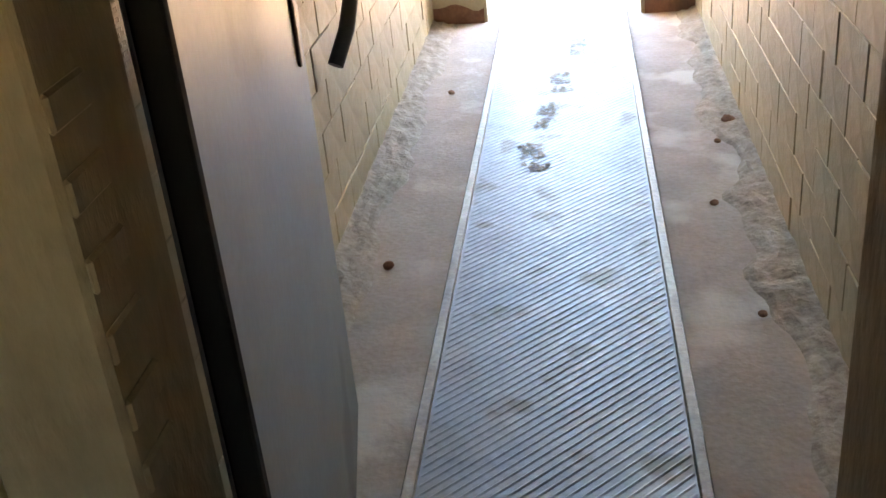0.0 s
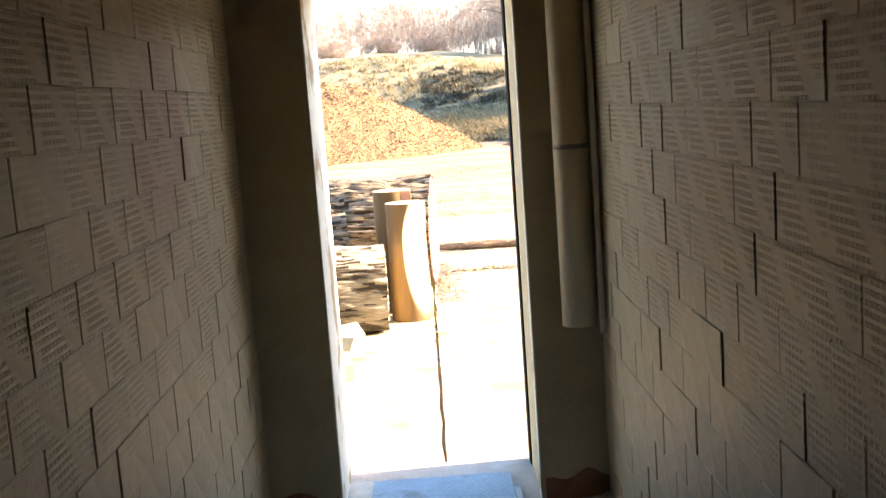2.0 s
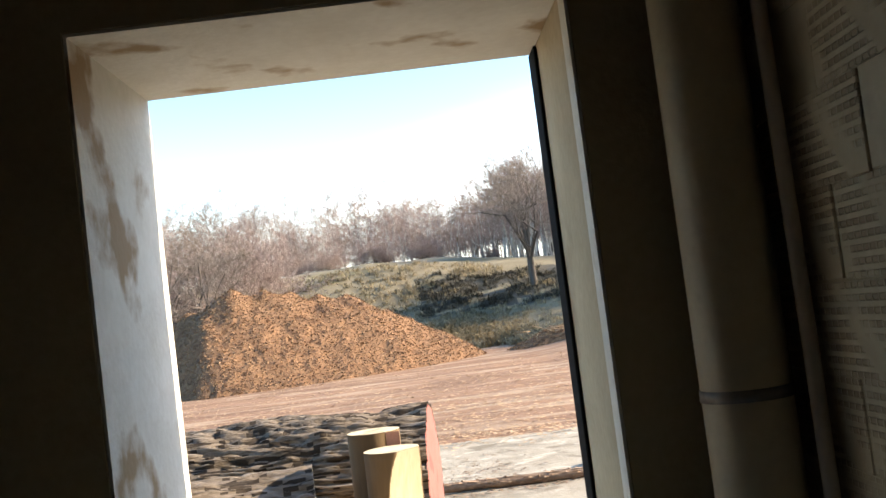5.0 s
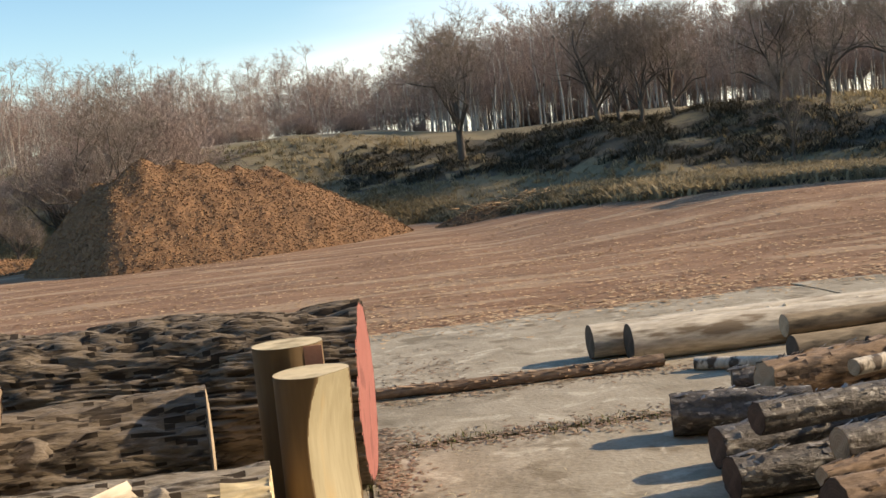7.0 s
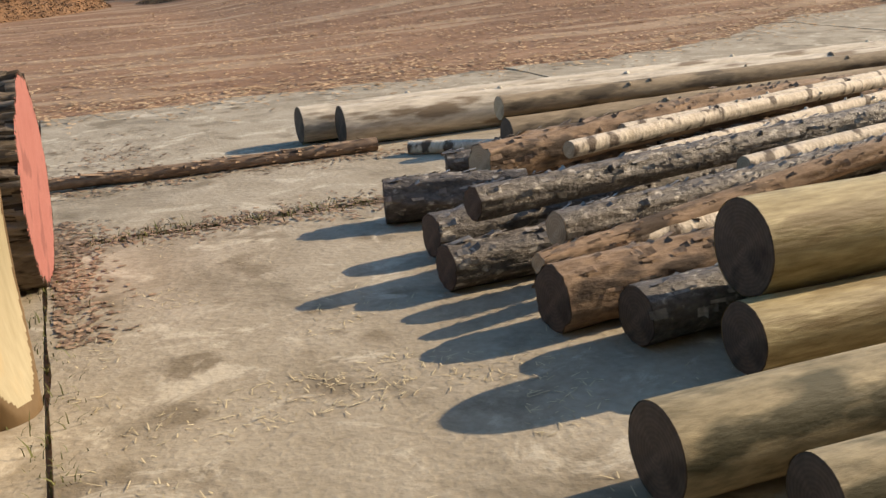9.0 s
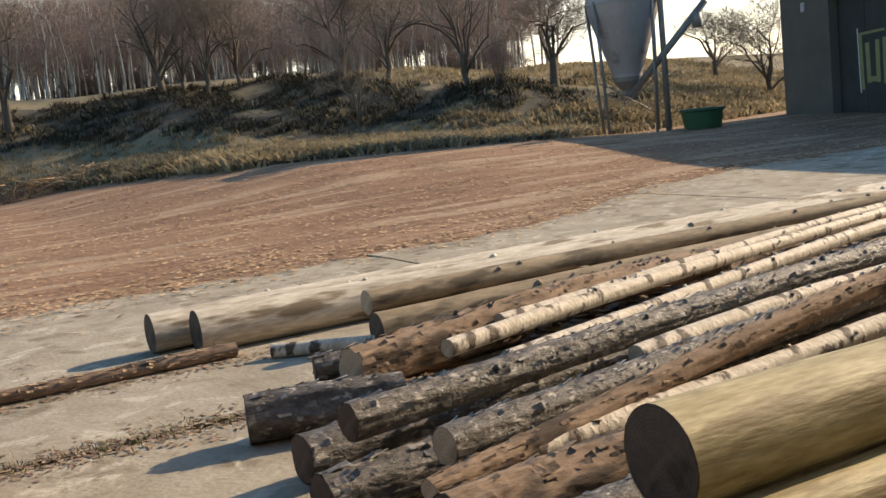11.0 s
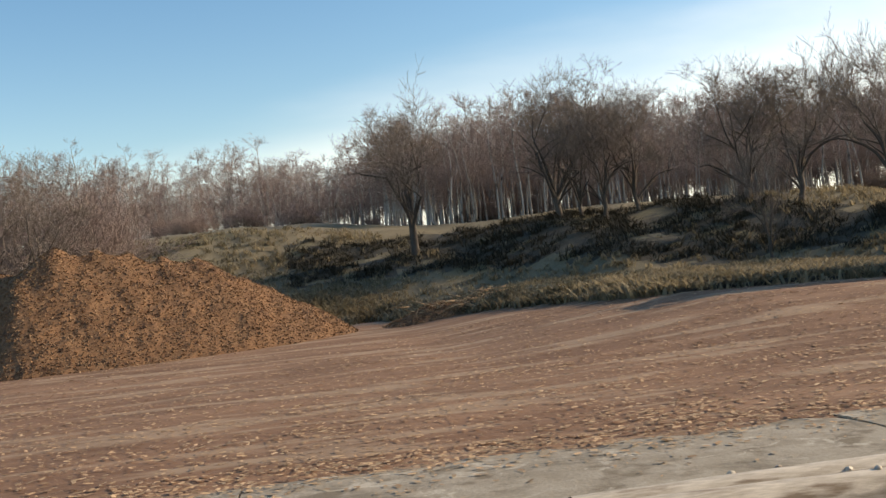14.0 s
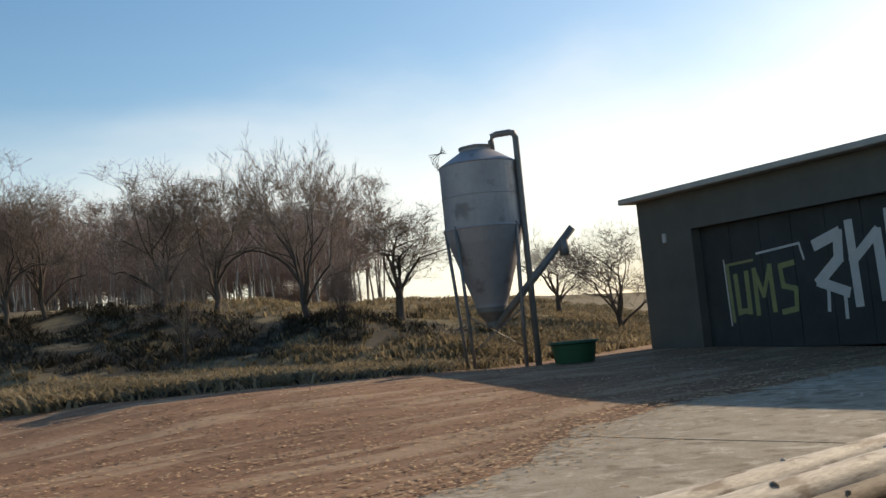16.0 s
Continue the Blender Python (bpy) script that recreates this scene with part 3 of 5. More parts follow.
gme.materials.append(M_SOIL)
gme.materials.append(M_GRASSGROUND)
gme.materials.append(M_SHADEDUFF)
for p in gme.polygons:
    c = p.center
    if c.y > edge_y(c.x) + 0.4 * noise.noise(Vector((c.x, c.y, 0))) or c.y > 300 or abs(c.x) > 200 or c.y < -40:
        p.material_index = 2 if scrub_shade(c.x, c.y) > 0.5 and noise.noise(c * 0.9) > -0.28 else 1
gme.shade_smooth()
tagged(new("ground", gme), "brown soil yard strewn with wood chips, rising to a rough grass bank", "ground", kind="structure")

# concrete yard slabs with open joints
slabs = empty("pavement", label="weathered grey-brown concrete slabs with weedy joints", category="pavement", kind="structure")


def far_edge(x):
    return 11.6 + 2.6 * ss(6, 13, x)


def slab(x0, x1, y0, y1, ragged=False, seed=0):
    bm = bmesh.new()
    step = 0.3
    nx_, ny_ = max(2, int((x1 - x0) / step)), max(2, int((y1 - y0) / step))
    top, bot = [], []
    for i in range(nx_ + 1):
        x = x0 + (x1 - x0) * i / nx_
        ye = (far_edge(x) if ragged else y1) + (0.55 * noise.noise(Vector((x * 0.7, seed, 0))) + 0.25 * noise.noise(Vector((x * 2.3, seed, 4))) if ragged else 0.012 * noise.noise(Vector((x * 3, seed, 1))))
        ys = y0 + 0.012 * noise.noise(Vector((x * 3, seed, 2)))
        row = []
        for j in range(ny_ + 1):
            y = ys + (ye - ys) * j / ny_
            xx = x + (0.014 * noise.noise(Vector((seed, y * 3, 3))) if i in (0, nx_) else 0)
            row.append(bm.verts.new((xx, y, flat_z(x, y) + 0.022 + 0.004 * noise.noise(Vector((x, y, seed))) - (0.016 if ragged and j == ny_ else 0))))
        top.append(row)
    for i in range(nx_):
        for j in range(ny_):
            bm.faces.new((top[i][j], top[i + 1][j], top[i + 1][j + 1], top[i][j + 1]))
    edge = [e for e in bm.edges if e.is_boundary]
    r = bmesh.ops.extrude_edge_only(bm, edges=edge)
    for v in r["geom"]:
        if isinstance(v, bmesh.types.BMVert):
            v.co.z -= 0.05
    ob = part("slab", bm, M_CONC, slabs)
    return ob


for i, (xa, xb) in enumerate(((-12.2, -6.15), (-6.1, -0.055), (-0.035, 4.95), (5.0, 9.95), (10.0, 14.95), (15.0, 20.0), (20.05, 30))):
    slab(xa, xb, 0.56, 6.38, seed=i)
    if xa > -1:
        slab(xa, xb, 6.48, far_edge((xa + xb) / 2), True, seed=i + 20)
    else:
        slab(xa, xb, 6.48, 11.5, True, seed=i + 20)

# ---- building: passage ----
XL, XR, DL, DR, WT, LZ, CZ = -0.72, 0.58, -0.45, 0.32, 0.48, 2.0, 2.72
YB = -4.4
floor = link("floor", boxes((XL - 0.3, XR + 0.3, -8.2, WT + 0.02, -0.35, 0.0)), M_FLOOR)
tagged(floor, "worn dusty concrete passage floor", "floor", kind="structure")
ceil = link("ceiling", boxes((XL - 0.3, XR + 0.3, -8.2, 0.0, CZ, CZ + 0.2)), M_CEIL)
tagged(ceil, "dark bare concrete ceiling", "ceiling", kind="structure")
wl_ = link("wall_left", boxes((XL - 0.3, XL, -8.2, 0.0, 0.0, CZ)), M_MORTAR)
tagged(wl_, "cream-painted hollow brick wall with open joints", "wall", kind="structure")
wr_ = link("wall_right", boxes((XR, XR + 0.3, -8.2, 0.0, 0.0, CZ)), M_MORTAR)
tagged(wr_, "cream-painted hollow brick wall with open joints", "wall", kind="structure")
# unseen back wall; its opening is added to light the inner doorway from behind
tagged(link("wall_back", boxes((XL, -0.2, -8.2, -8.0, 0.0, CZ), (0.3, XR, -8.2, -8.0, 0.0, CZ), (-0.2, 0.3, -8.2, -8.0, 0.0, 1.2), (-0.2, 0.3, -8.2, -8.0, 1.75, CZ)), M_PLASTER), "plain plastered back wall, unseen, with an opening added to let light in", "wall", kind="structure")
# end wall with the doorway; outside an unseen facade, wider and taller to block sky
bm = boxes((-14.0, DL, 0.0, WT, -0.35, 5.6), (DR, 14.0, 0.0, WT, -0.35, 5.6), (DL, DR, 0.0, WT, LZ, 5.6))
tagged(link("wall_end", bm, M_PLASTER), "plastered end wall with the doorway to the yard, its unseen outside raised to block sky", "wall", kind="structure")
# unseen roof slab, added with the tall facade to cut the sky's fill
tagged(link("roof_1", boxes((-14.2, 14.2, -9.0, WT + 0.25, 5.6, 5.8)), M_CEIL), "unseen flat roof slab added on the tall facade to block sky", "roof", kind="structure")
# flaking paint lining of the reveal
rev = boxes((DL + 0.001, DL + 0.006, 0.004, WT - 0.002, 0.0, LZ - 0.006), (DR - 0.006, DR - 0.001, 0.004, 0.06, 0.0, LZ - 0.006), (DL + 0.001, DR - 0.001, 0.004, WT - 0.002, LZ - 0.006, LZ - 0.001))
tagged(link("trim_reveal", rev, M_REVEAL), "flaking white paint on the doorway reveal", "door reveal", kind="structure")
# black strip on the right jamb stands for the shadow in its recess
fr = boxes((DR - 0.0075, DR - 0.001, WT - 0.085, WT - 0.001, -0.1, LZ - 0.008), bevel=0.002)
tagged(link("trim_jamb", fr, M_SEAL_RECESS), "black strip on the door jamb, painted in place of a shadowed recess", "door frame", kind="structure")
# bare brick at the foot of both piers
for x0, x1, s in ((XL + 0.004, DL - 0.01, 3), (DR + 0.012, XR - 0.004, 5)):
    bm = bmesh.new()
    n = 9
    lo, hi = [], []
    for i in range(n + 1):
        x = x0 + (x1 - x0) * i / n
        h = 0.085 + 0.05 * noise.noise(Vector((x * 9, s, 0)))
        lo.append(bm.verts.new((x, -0.018, 0.002)))
        hi.append(bm.verts.new((x, -0.004, h)))
    for i in range(n):
        bm.faces.new((lo[i], lo[i + 1], hi[i + 1], hi[i]))
    tagged(link("trim_bare_brick", bm, M_RAWBRICK), "broken plaster showing red brick at the pier foot", "wall damage", kind="structure")
# hole under the ceiling, its dark inside painted as a flat black panel
hole = boxes((XL + 0.02, XL + 0.16, -0.012, 0.0, 2.60, CZ - 0.004))
tagged(link("trim_wall_hole", hole, M_SEAL_RECESS), "flat black panel painted as a small dark hole high in the end wall's corner", "wall hole", kind="structure")

# steel floor plate with diagonal ribs
plate = empty("floor_plate", (0, 0, 0), "grey galvanised ribbed steel plate along the passage floor", "floor plate")
PX0, PX1, PY0, PY1 = -0.345, 0.215, -4.35, 0.30
part("sheet", boxes((PX0, PX1, PY0, PY1, 0.002, 0.012)), M_STEELPLATE, plate)
bm = bmesh.new()
pitch, wdt = 0.030, 0.0065
c = PY0 - PX1
while c < PY1 - PX0:
    # line y - x = c clipped to the sheet
    xa, xb = max(PX0 + 0.006, PY0 - c + 0.006), min(PX1 - 0.006, PY1 - c - 0.006)
    if xb - xa > 0.02:
        q = wdt * 0.7
        vs = [bm.verts.new(v) for v in ((xa + q, c + xa - q, 0.011), (xb + q, c + xb - q, 0.011), (xb, c + xb, 0.0139), (xa, c + xa, 0.0139), (xa - q, c + xa + q, 0.011), (xb - q, c + xb + q, 0.011))]
        bm.faces.new((vs[0], vs[1], vs[2], vs[3]))
        bm.faces.new((vs[3], vs[2], vs[5], vs[4]))
    c += pitch
ribs = part("ribs", bm, M_STEELPLATE, plate)
for x0, x1 in ((PX0 - 0.028, PX0 - 0.001), (PX1 + 0.001, PX1 + 0.028)):
    part("edge_angle", boxes((x0, x1, PY0, PY1 - 0.2, 0.002, 0.02), bevel=0.003), M_STEELANGLE, plate)

# muddy boot prints on the plate
for n_, (x, y, a_) in enumerate(((-0.16, -1.84, 8), (-0.12, -1.42, -6), (-0.07, -1.04, 4), (0.0, -0.55, -5))):
    bm = bmesh.new()
    pr = random.Random(60 + n_)
    for j in range(75):
        cx, cy = pr.uniform(-0.042, 0.042), (pr.uniform(-0.02, 0.13) if j % 3 else pr.uniform(-0.13, -0.05))
        rad = pr.uniform(0.003, 0.012)
        ring = []
        for k in range(9):
            t_ = 2 * math.pi * k / 9
            w = rad * pr.uniform(0.6, 1.3)
            ring.append(bm.verts.new((cx + math.cos(t_) * w, cy + math.sin(t_) * w * 1.2, j * 0.00002)))
        bm.faces.new(ring)
    ob = tagged(part("mud_print", bm, M_MUD, plate), "dried muddy boot print", kind="stuff")
    ob.matrix_world = pose(x, y, 0.0142, 0, 0, a_)

# crumbling mortar fillets along both walls
def fillet(name, xw, sgn, seed, w0, label):
    bm = bmesh.new()
    n, rows = 120, 5
    prev = None
    for i in range(n + 1):
        y = YB + 0.1 + (0 - YB - 0.14) * i / n
        wd = w0 * (1 + 0.75 * noise.noise(Vector((y * 2.4, seed, 0))) + 0.35 * noise.noise(Vector((y * 8, seed, 0))))
        cur = []
        for k in range(rows + 1):
            u = k / rows
            h = 0.03 * (1 - u) ** 0.7 + 0.016 * noise.noise(Vector((y * 13, u * 4, seed))) * (1 - 0.5 * u)
            cur.append(bm.verts.new((xw + sgn * wd * u, y, max(0.004 if k < rows else -0.002, h if k < rows else -0.002))))
        if prev:
            for k in range(rows):
                f = (prev[k], prev[k + 1], cur[k + 1], cur[k])
                bm.faces.new(f if sgn < 0 else f[::-1])
        prev = cur
    tagged(link(name, bm, M_MORTARLUMP), label, "mortar", kind="structure")


fillet("trim_mortar_left", XL + 0.002, 1, 2, 0.12, "crumbling mortar along the wall foot")
fillet("trim_mortar_right", XR - 0.002, -1, 7, 0.11, "crumbling mortar along the wall foot")
for (x, y, s) in ((0.53, -1.58, 0.028), (0.47, -1.75, 0.012), (0.4, -2.25, 0.014), (-0.55, -2.6, 0.016), (-0.52, -1.1, 0.014), (0.44, -2.9, 0.012)):
    bm = bmesh.new()
    bmesh.ops.create_icosphere(bm, subdivisions=2, radius=s)
    for v in bm.verts:
        v.co *= 1 + 0.35 * noise.noise(v.co * 40 + Vector((x * 9, y, 0)))
        v.co.z *= 0.7
    ob = link("brick_fragment", bm, M_RAWBRICK)
    ob.location = (x, y, s * 0.5 + 0.004)
    tagged(ob, "small reddish brick fragment lying on the concrete floor", "rubble", "rubble on the floor")

# drain pipe and conduit in the corner
pipe = empty("drain_pipe", (0, 0, 0), "thick painted drain pipe in the corner, cut short above the floor", "pipe")
bm = bmesh.new()
tube(bm, [(0.485, -0.075, 0.69), (0.485, -0.075, 1.3), (0.485, -0.075, CZ)], [0.064] * 3, 24)
part("pipe_body", bm, M_PIPE, pipe)
bm = bmesh.new()
tube(bm, [(0.485, -0.075, 1.335), (0.485, -0.075, 1.352)], [0.066] * 2, 24)
part("bracket", bm, M_STEELANGLE, pipe)
cond = empty("conduit", (0, 0, 0), "thin pale conduit beside the drain pipe", "conduit")
bm = bmesh.new()
tube(bm, [(0.556, -0.155, 0.67), (0.556, -0.157, 1.4), (0.554, -0.155, 1.9), (0.556, -0.155, CZ)], [0.011] * 4, 10)
part("tube", bm, M_PIPE2, cond)

# inner doorway at the start, with the opened grey leaf
iw = boxes((XL, -0.47, YB - 0.22, YB, 0, CZ), (0.28, XR, YB - 0.22, YB, 0, CZ), (-0.47, 0.28, YB - 0.22, YB, 2.02, CZ))
tagged(link("wall_inner", iw, M_PLASTER), "plastered partition with an inner doorway", "wall", kind="structure")
bm = boxes((-0.47, -0.346, YB - 0.17, YB - 0.02, 0, 2.02), (0.236, 0.28, YB - 0.17, YB + 0.01, 0, 2.02), (-0.346, 0.236, YB - 0.17, YB - 0.02, 1.96, 2.02), bevel=0.006)
for k in range(26):
    z = 0.3 + k * 0.062
    if k % 9 < 6:
        add_box(bm, -0.348, -0.341, YB - 0.165, YB - 0.10, z, z + 0.03, bevel=0.003)
tagged(link("trim_door_frame", bm, M_FRAMEWOOD), "rough plaster-smeared inner door frame", "door frame", kind="structure")
door = empty("door_1", label="grey metal door leaf standing open against the passage wall", category="door", kind="structure", turn=pose(-0.350, YB + 0.03, 0, 0, 0, 99.6))
DW = 1.10
part("leaf", boxes((0.02, DW, -0.02, 0.02, 0.015, 1.98), bevel=0.004), M_DOORGREY, door)
part("seal", boxes((-0.004, 0.02, -0.022, 0.009, 0.015, 1.98), bevel=0.003), M_SEAL_RECESS, door)
hx = DW - 0.13
part("backplate", boxes((hx - 0.018, hx + 0.018, -0.028, -0.02, 0.86, 1.12), bevel=0.003), M_STEELANGLE, door)
bm = bmesh.new()
hp = [(hx, -0.02, 1.05), (hx, -0.055, 1.05), (hx - 0.005, -0.085, 1.049), (hx - 0.025, -0.118, 1.045), (hx - 0.07, -0.132, 1.03), (hx - 0.115, -0.134, 1.0), (hx - 0.15, -0.122, 0.955), (hx - 0.178, -0.098, 0.905)]
tube(bm, hp, [0.0135] * 8, 12)
part("handle", bm, M_BLACKPL, door, "black curved lever handle")

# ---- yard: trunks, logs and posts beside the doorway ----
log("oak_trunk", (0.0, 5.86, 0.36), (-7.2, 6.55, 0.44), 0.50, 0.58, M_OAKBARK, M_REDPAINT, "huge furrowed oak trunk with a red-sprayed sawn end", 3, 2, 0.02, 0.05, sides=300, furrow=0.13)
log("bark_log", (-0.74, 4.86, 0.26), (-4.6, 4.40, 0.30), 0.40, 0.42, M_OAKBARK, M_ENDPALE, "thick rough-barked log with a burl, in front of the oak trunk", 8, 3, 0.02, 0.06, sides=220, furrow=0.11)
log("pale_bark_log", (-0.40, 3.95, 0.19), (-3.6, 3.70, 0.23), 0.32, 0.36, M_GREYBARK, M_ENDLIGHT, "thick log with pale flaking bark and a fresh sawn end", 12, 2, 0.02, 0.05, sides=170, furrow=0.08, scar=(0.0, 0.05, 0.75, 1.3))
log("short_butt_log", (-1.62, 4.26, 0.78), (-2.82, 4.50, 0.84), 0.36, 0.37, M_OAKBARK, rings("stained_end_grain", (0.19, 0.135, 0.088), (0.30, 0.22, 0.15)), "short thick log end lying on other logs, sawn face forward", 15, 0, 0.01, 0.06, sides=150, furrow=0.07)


def post(x, y, top, r, seed, cut, label):
    root = empty("wooden_post", (x, y, -0.128), label, "post", "standing round posts")
    h = top + 0.128
    bm = bmesh.new()
    sides, n = 112, 64
    n_cut = Vector((0.75, -0.66, 0)).normalized()
    rr = []
    for i in range(n + 1):
        z = h * i / n
        ring = []
        for k in range(sides):
            a = 2 * math.pi * k / sides
            w = r * (1 + 0.03 * noise.noise(Vector((math.cos(a) * 1.3, math.sin(a) * 1.3, z + seed))) + 0.05 * (1 - i / n))
            v = Vector((math.cos(a) * w, math.sin(a) * w, z))
            if cut:
                u_ = z / h
                lim = r * (0.46 + 0.62 * max(0, (0.62 - u_) / 0.62) ** 2 + 0.35 * max(0, (u_ - 0.7) / 0.3) ** 1.6)
                d = v.x * n_cut.x + v.y * n_cut.y
                if d > lim:
                    v -= n_cut * (d - lim)
            ring.append(bm.verts.new(v))
        rr.append(ring)
    for i in range(n):
        for k in range(sides):
            k2 = (k + 1) % sides
            f = bm.faces.new((rr[i][k], rr[i][k2], rr[i + 1][k2], rr[i + 1][k]))
            f.smooth = True
            if cut:
                m = (rr[i][k].co + rr[i + 1][k2].co) / 2
                rad = math.hypot(m.x, m.y)
                if rad < r * 0.975 and m.x * n_cut.x + m.y * n_cut.y > 0.3 * r:
                    f.material_index = 1
                    f.smooth = False
    rim = [v.co.copy() for v in rr[-1]]
    part("shaft", bm, [M_POSTWOOD, M_CUTFACE], root)
    bm = bmesh.new()
    mid = bm.verts.new((0, 0, h + 0.002))
    cur = [bm.verts.new(v + Vector((0, 0, 0.001))) for v in rim]
    for k in range(sides):
        bm.faces.new((mid, cur[k], cur[(k + 1) % sides]))
    part("sawn_top", bm, M_ENDLIGHT, root)
    if not cut:
        part("sprayed_mark", boxes((0.02, r * 1.0, -r * 0.86, -r * 0.82, h - 0.10, h - 0.004)), M_PINK, root, "pink spray mark")
    return root


post(-0.22, 4.27, 0.79, 0.155, 1, True, "round debarked wooden post with one planed face, standing upright")
post(-0.33, 4.66, 0.86, 0.155, 6, False, "round debarked wooden post with a pink spray mark on top")


def split_wood(m, L, w, h, seed, bark, face=M_CUTFACE, label="split firewood billet with pale fresh faces, lying on the slabs"):
    rnd = random.Random(seed)
    bm = bmesh.new()
    prof = [(0, 0), (w, 0.02), (w * 0.95, h * 0.35), (w * 0.55, h), (w * 0.1, h * 0.6)]
    A = [bm.verts.new((0, p[0] + rnd.uniform(-.01, .01), p[1])) for p in prof]
    B = [bm.verts.new((L, p[0] + rnd.uniform(-.01, .01), p[1] + rnd.uniform(-.01, .01))) for p in prof]
    n = len(prof)
    for k in range(n):
        f = bm.faces.new((A[k], A[(k + 1) % n], B[(k + 1) % n], B[k]))
        f.material_index = 1 if k == 1 else 0
    bm.faces.new(A[::-1])
    bm.faces.new(B)
    ob = link("split_firewood", bm, [face, bark])
    ob.matrix_world = m
    tagged(ob, label, "firewood", "split billets by the door")
    return ob


split_wood(pose(-0.95, 3.05, -0.128, 0, 0, 35), 0.5, 0.2, 0.17, 1, M_OAKBARK)
split_wood(pose(-0.72, 2.62, -0.128, 0, 0, 100), 0.45, 0.2, 0.16, 2, M_BROWNBARK)
split_wood(pose(-1.45, 2.72, -0.128, 0, 0, 62), 0.5, 0.18, 0.16, 3, M_OAKBARK)
split_wood(pose(-0.55, 3.1, -0.128, 0, 0, 150), 0.42, 0.18, 0.15, 4, M_BROWNBARK)
split_wood(pose(-1.0, 2.3, -0.128, 0, 0, 20), 0.46, 0.19, 0.17, 5, M_OAKBARK)
split_wood(pose(-0.62, 2.05, -0.128, 0, 0, 130), 0.4, 0.17, 0.14, 6, M_BROWNBARK)

# ---- yard: the pile of long logs ----
G = -0.128
PILE = "pile of long logs"
log("debarked_pole", (1.88, 8.55, G + 0.145), (12.6, 8.86, G + 0.14), 0.145, 0.125, M_PALEWOOD, M_ENDDARK, "long debarked grey-white pole on the concrete", 21, 14, 0.012, 0.025, group=PILE)
log("debarked_pole", (2.13, 8.24, G + 0.155), (12.6, 8.40, G + 0.14), 0.155, 0.13, M_PALEWOOD, M_ENDDARK, "long debarked pole with knot whorls on the concrete", 22, 16, 0.012, 0.025, group=PILE)
log("brown_pole", (3.08, 7.40, G + 0.29), (11.0, 7.72, G + 0.30), 0.085, 0.075, M_TANPOLE, M_ENDPALE, "slim tan-brown pole lying on another pole", 23, 9, 0.015, 0.03, group=PILE)
log("dark_pole", (3.08, 7.28, G + 0.12), (11.2, 7.45, G + 0.11), 0.115, 0.10, M_TANPOLE, M_ENDDARK, "dark brown barked pole on the concrete", 24, 8, 0.012, 0.03, group=PILE)
log("birch_billet", (2.46, 7.62, G + 0.05), (3.05, 7.25, G + 0.05), 0.05, 0.045, M_BIRCHBARK, M_ENDPALE, "short white birch billet beside the poles", 25, 1, 0.01, 0.02, group=PILE)
log("dark_billet", (2.42, 6.75, G + 0.085), (3.0, 6.60, G + 0.085), 0.085, 0.085, M_BLACKBARK, M_ENDDARK, "short dark billet on the concrete", 26, 0, 0.01, 0.04, group=PILE)
log("peeling_log", (2.33, 5.95, G + 0.24), (5.6, 6.75, G + 0.24), 0.115, 0.10, M_BROWNBARK, M_ENDPALE, "brown log with torn peeling bark", 27, 10, 0.03, 0.13, sides=40, group=PILE)
log("peeling_log", (2.75, 6.45, G + 0.11), (8.0, 7.35, G + 0.11), 0.11, 0.09, M_BROWNBARK, M_ENDDARK, "brown log with ragged bark under the birch poles", 47, 10, 0.03, 0.13, sides=40, group=PILE)
log("birch_pole", (2.66, 5.50, G + 0.36), (8.6, 7.15, G + 0.33), 0.048, 0.04, M_BIRCHBARK, M_ENDPALE, "slim white birch pole with dark flecks", 28, 14, 0.02, 0.05, group=PILE)
log("birch_pole", (2.78, 5.15, G + 0.33), (8.2, 6.60, G + 0.30), 0.05, 0.042, M_BIRCHBARK, M_ENDPALE, "slim yellowish birch pole with dark flecks", 29, 14, 0.02, 0.05, group=PILE)
log("black_bark_log", (1.83, 4.83, G + 0.33), (7.4, 5.75, G + 0.30), 0.078, 0.066, M_BLACKBARK, M_ENDDARK, "black flaky-barked log glistening in the sun", 30, 9, 0.02, 0.09, sides=40, group=PILE)
log("thick_billet", (1.74, 5.92, G + 0.12), (2.5, 5.72, G + 0.12), 0.12, 0.12, M_BLACKBARK, M_ENDDARK, "thick dark-barked billet at the pile's end", 31, 2, 0.01, 0.12, sides=40, group=PILE)
log("dark_log", (1.74, 5.17, G + 0.11), (6.0, 5.55, G + 0.11), 0.11, 0.10, M_BLACKBARK, M_ENDDARK, "dark-barked log at the bottom of the pile", 32, 5, 0.01, 0.10, sides=40, group=PILE)
log("dark_log", (1.63, 4.68, G + 0.105), (6.2, 5.05, G + 0.105), 0.105, 0.10, M_BLACKBARK, M_ENDDARK, "dark-barked log at the bottom of the pile", 33, 5, 0.01, 0.10, sides=40, group=PILE)
log("dark_bark_log", (2.05, 4.44, G + 0.27), (6.4, 5.05, G + 0.28), 0.08, 0.07, M_BLACKBARK, M_ENDPALE, "dark flaky-barked log lying on the lower logs", 34, 7, 0.02, 0.09, sides=40, group=PILE)
log("crooked_pole", (1.86, 4.22, G + 0.205), (6.4, 4.98, G + 0.33), 0.05, 0.068, M_BROWNBARK, M_ENDPALE, "crooked pinkish-brown pole with torn bark", 35, 8, 0.06, 0.08, sides=36, group=PILE)
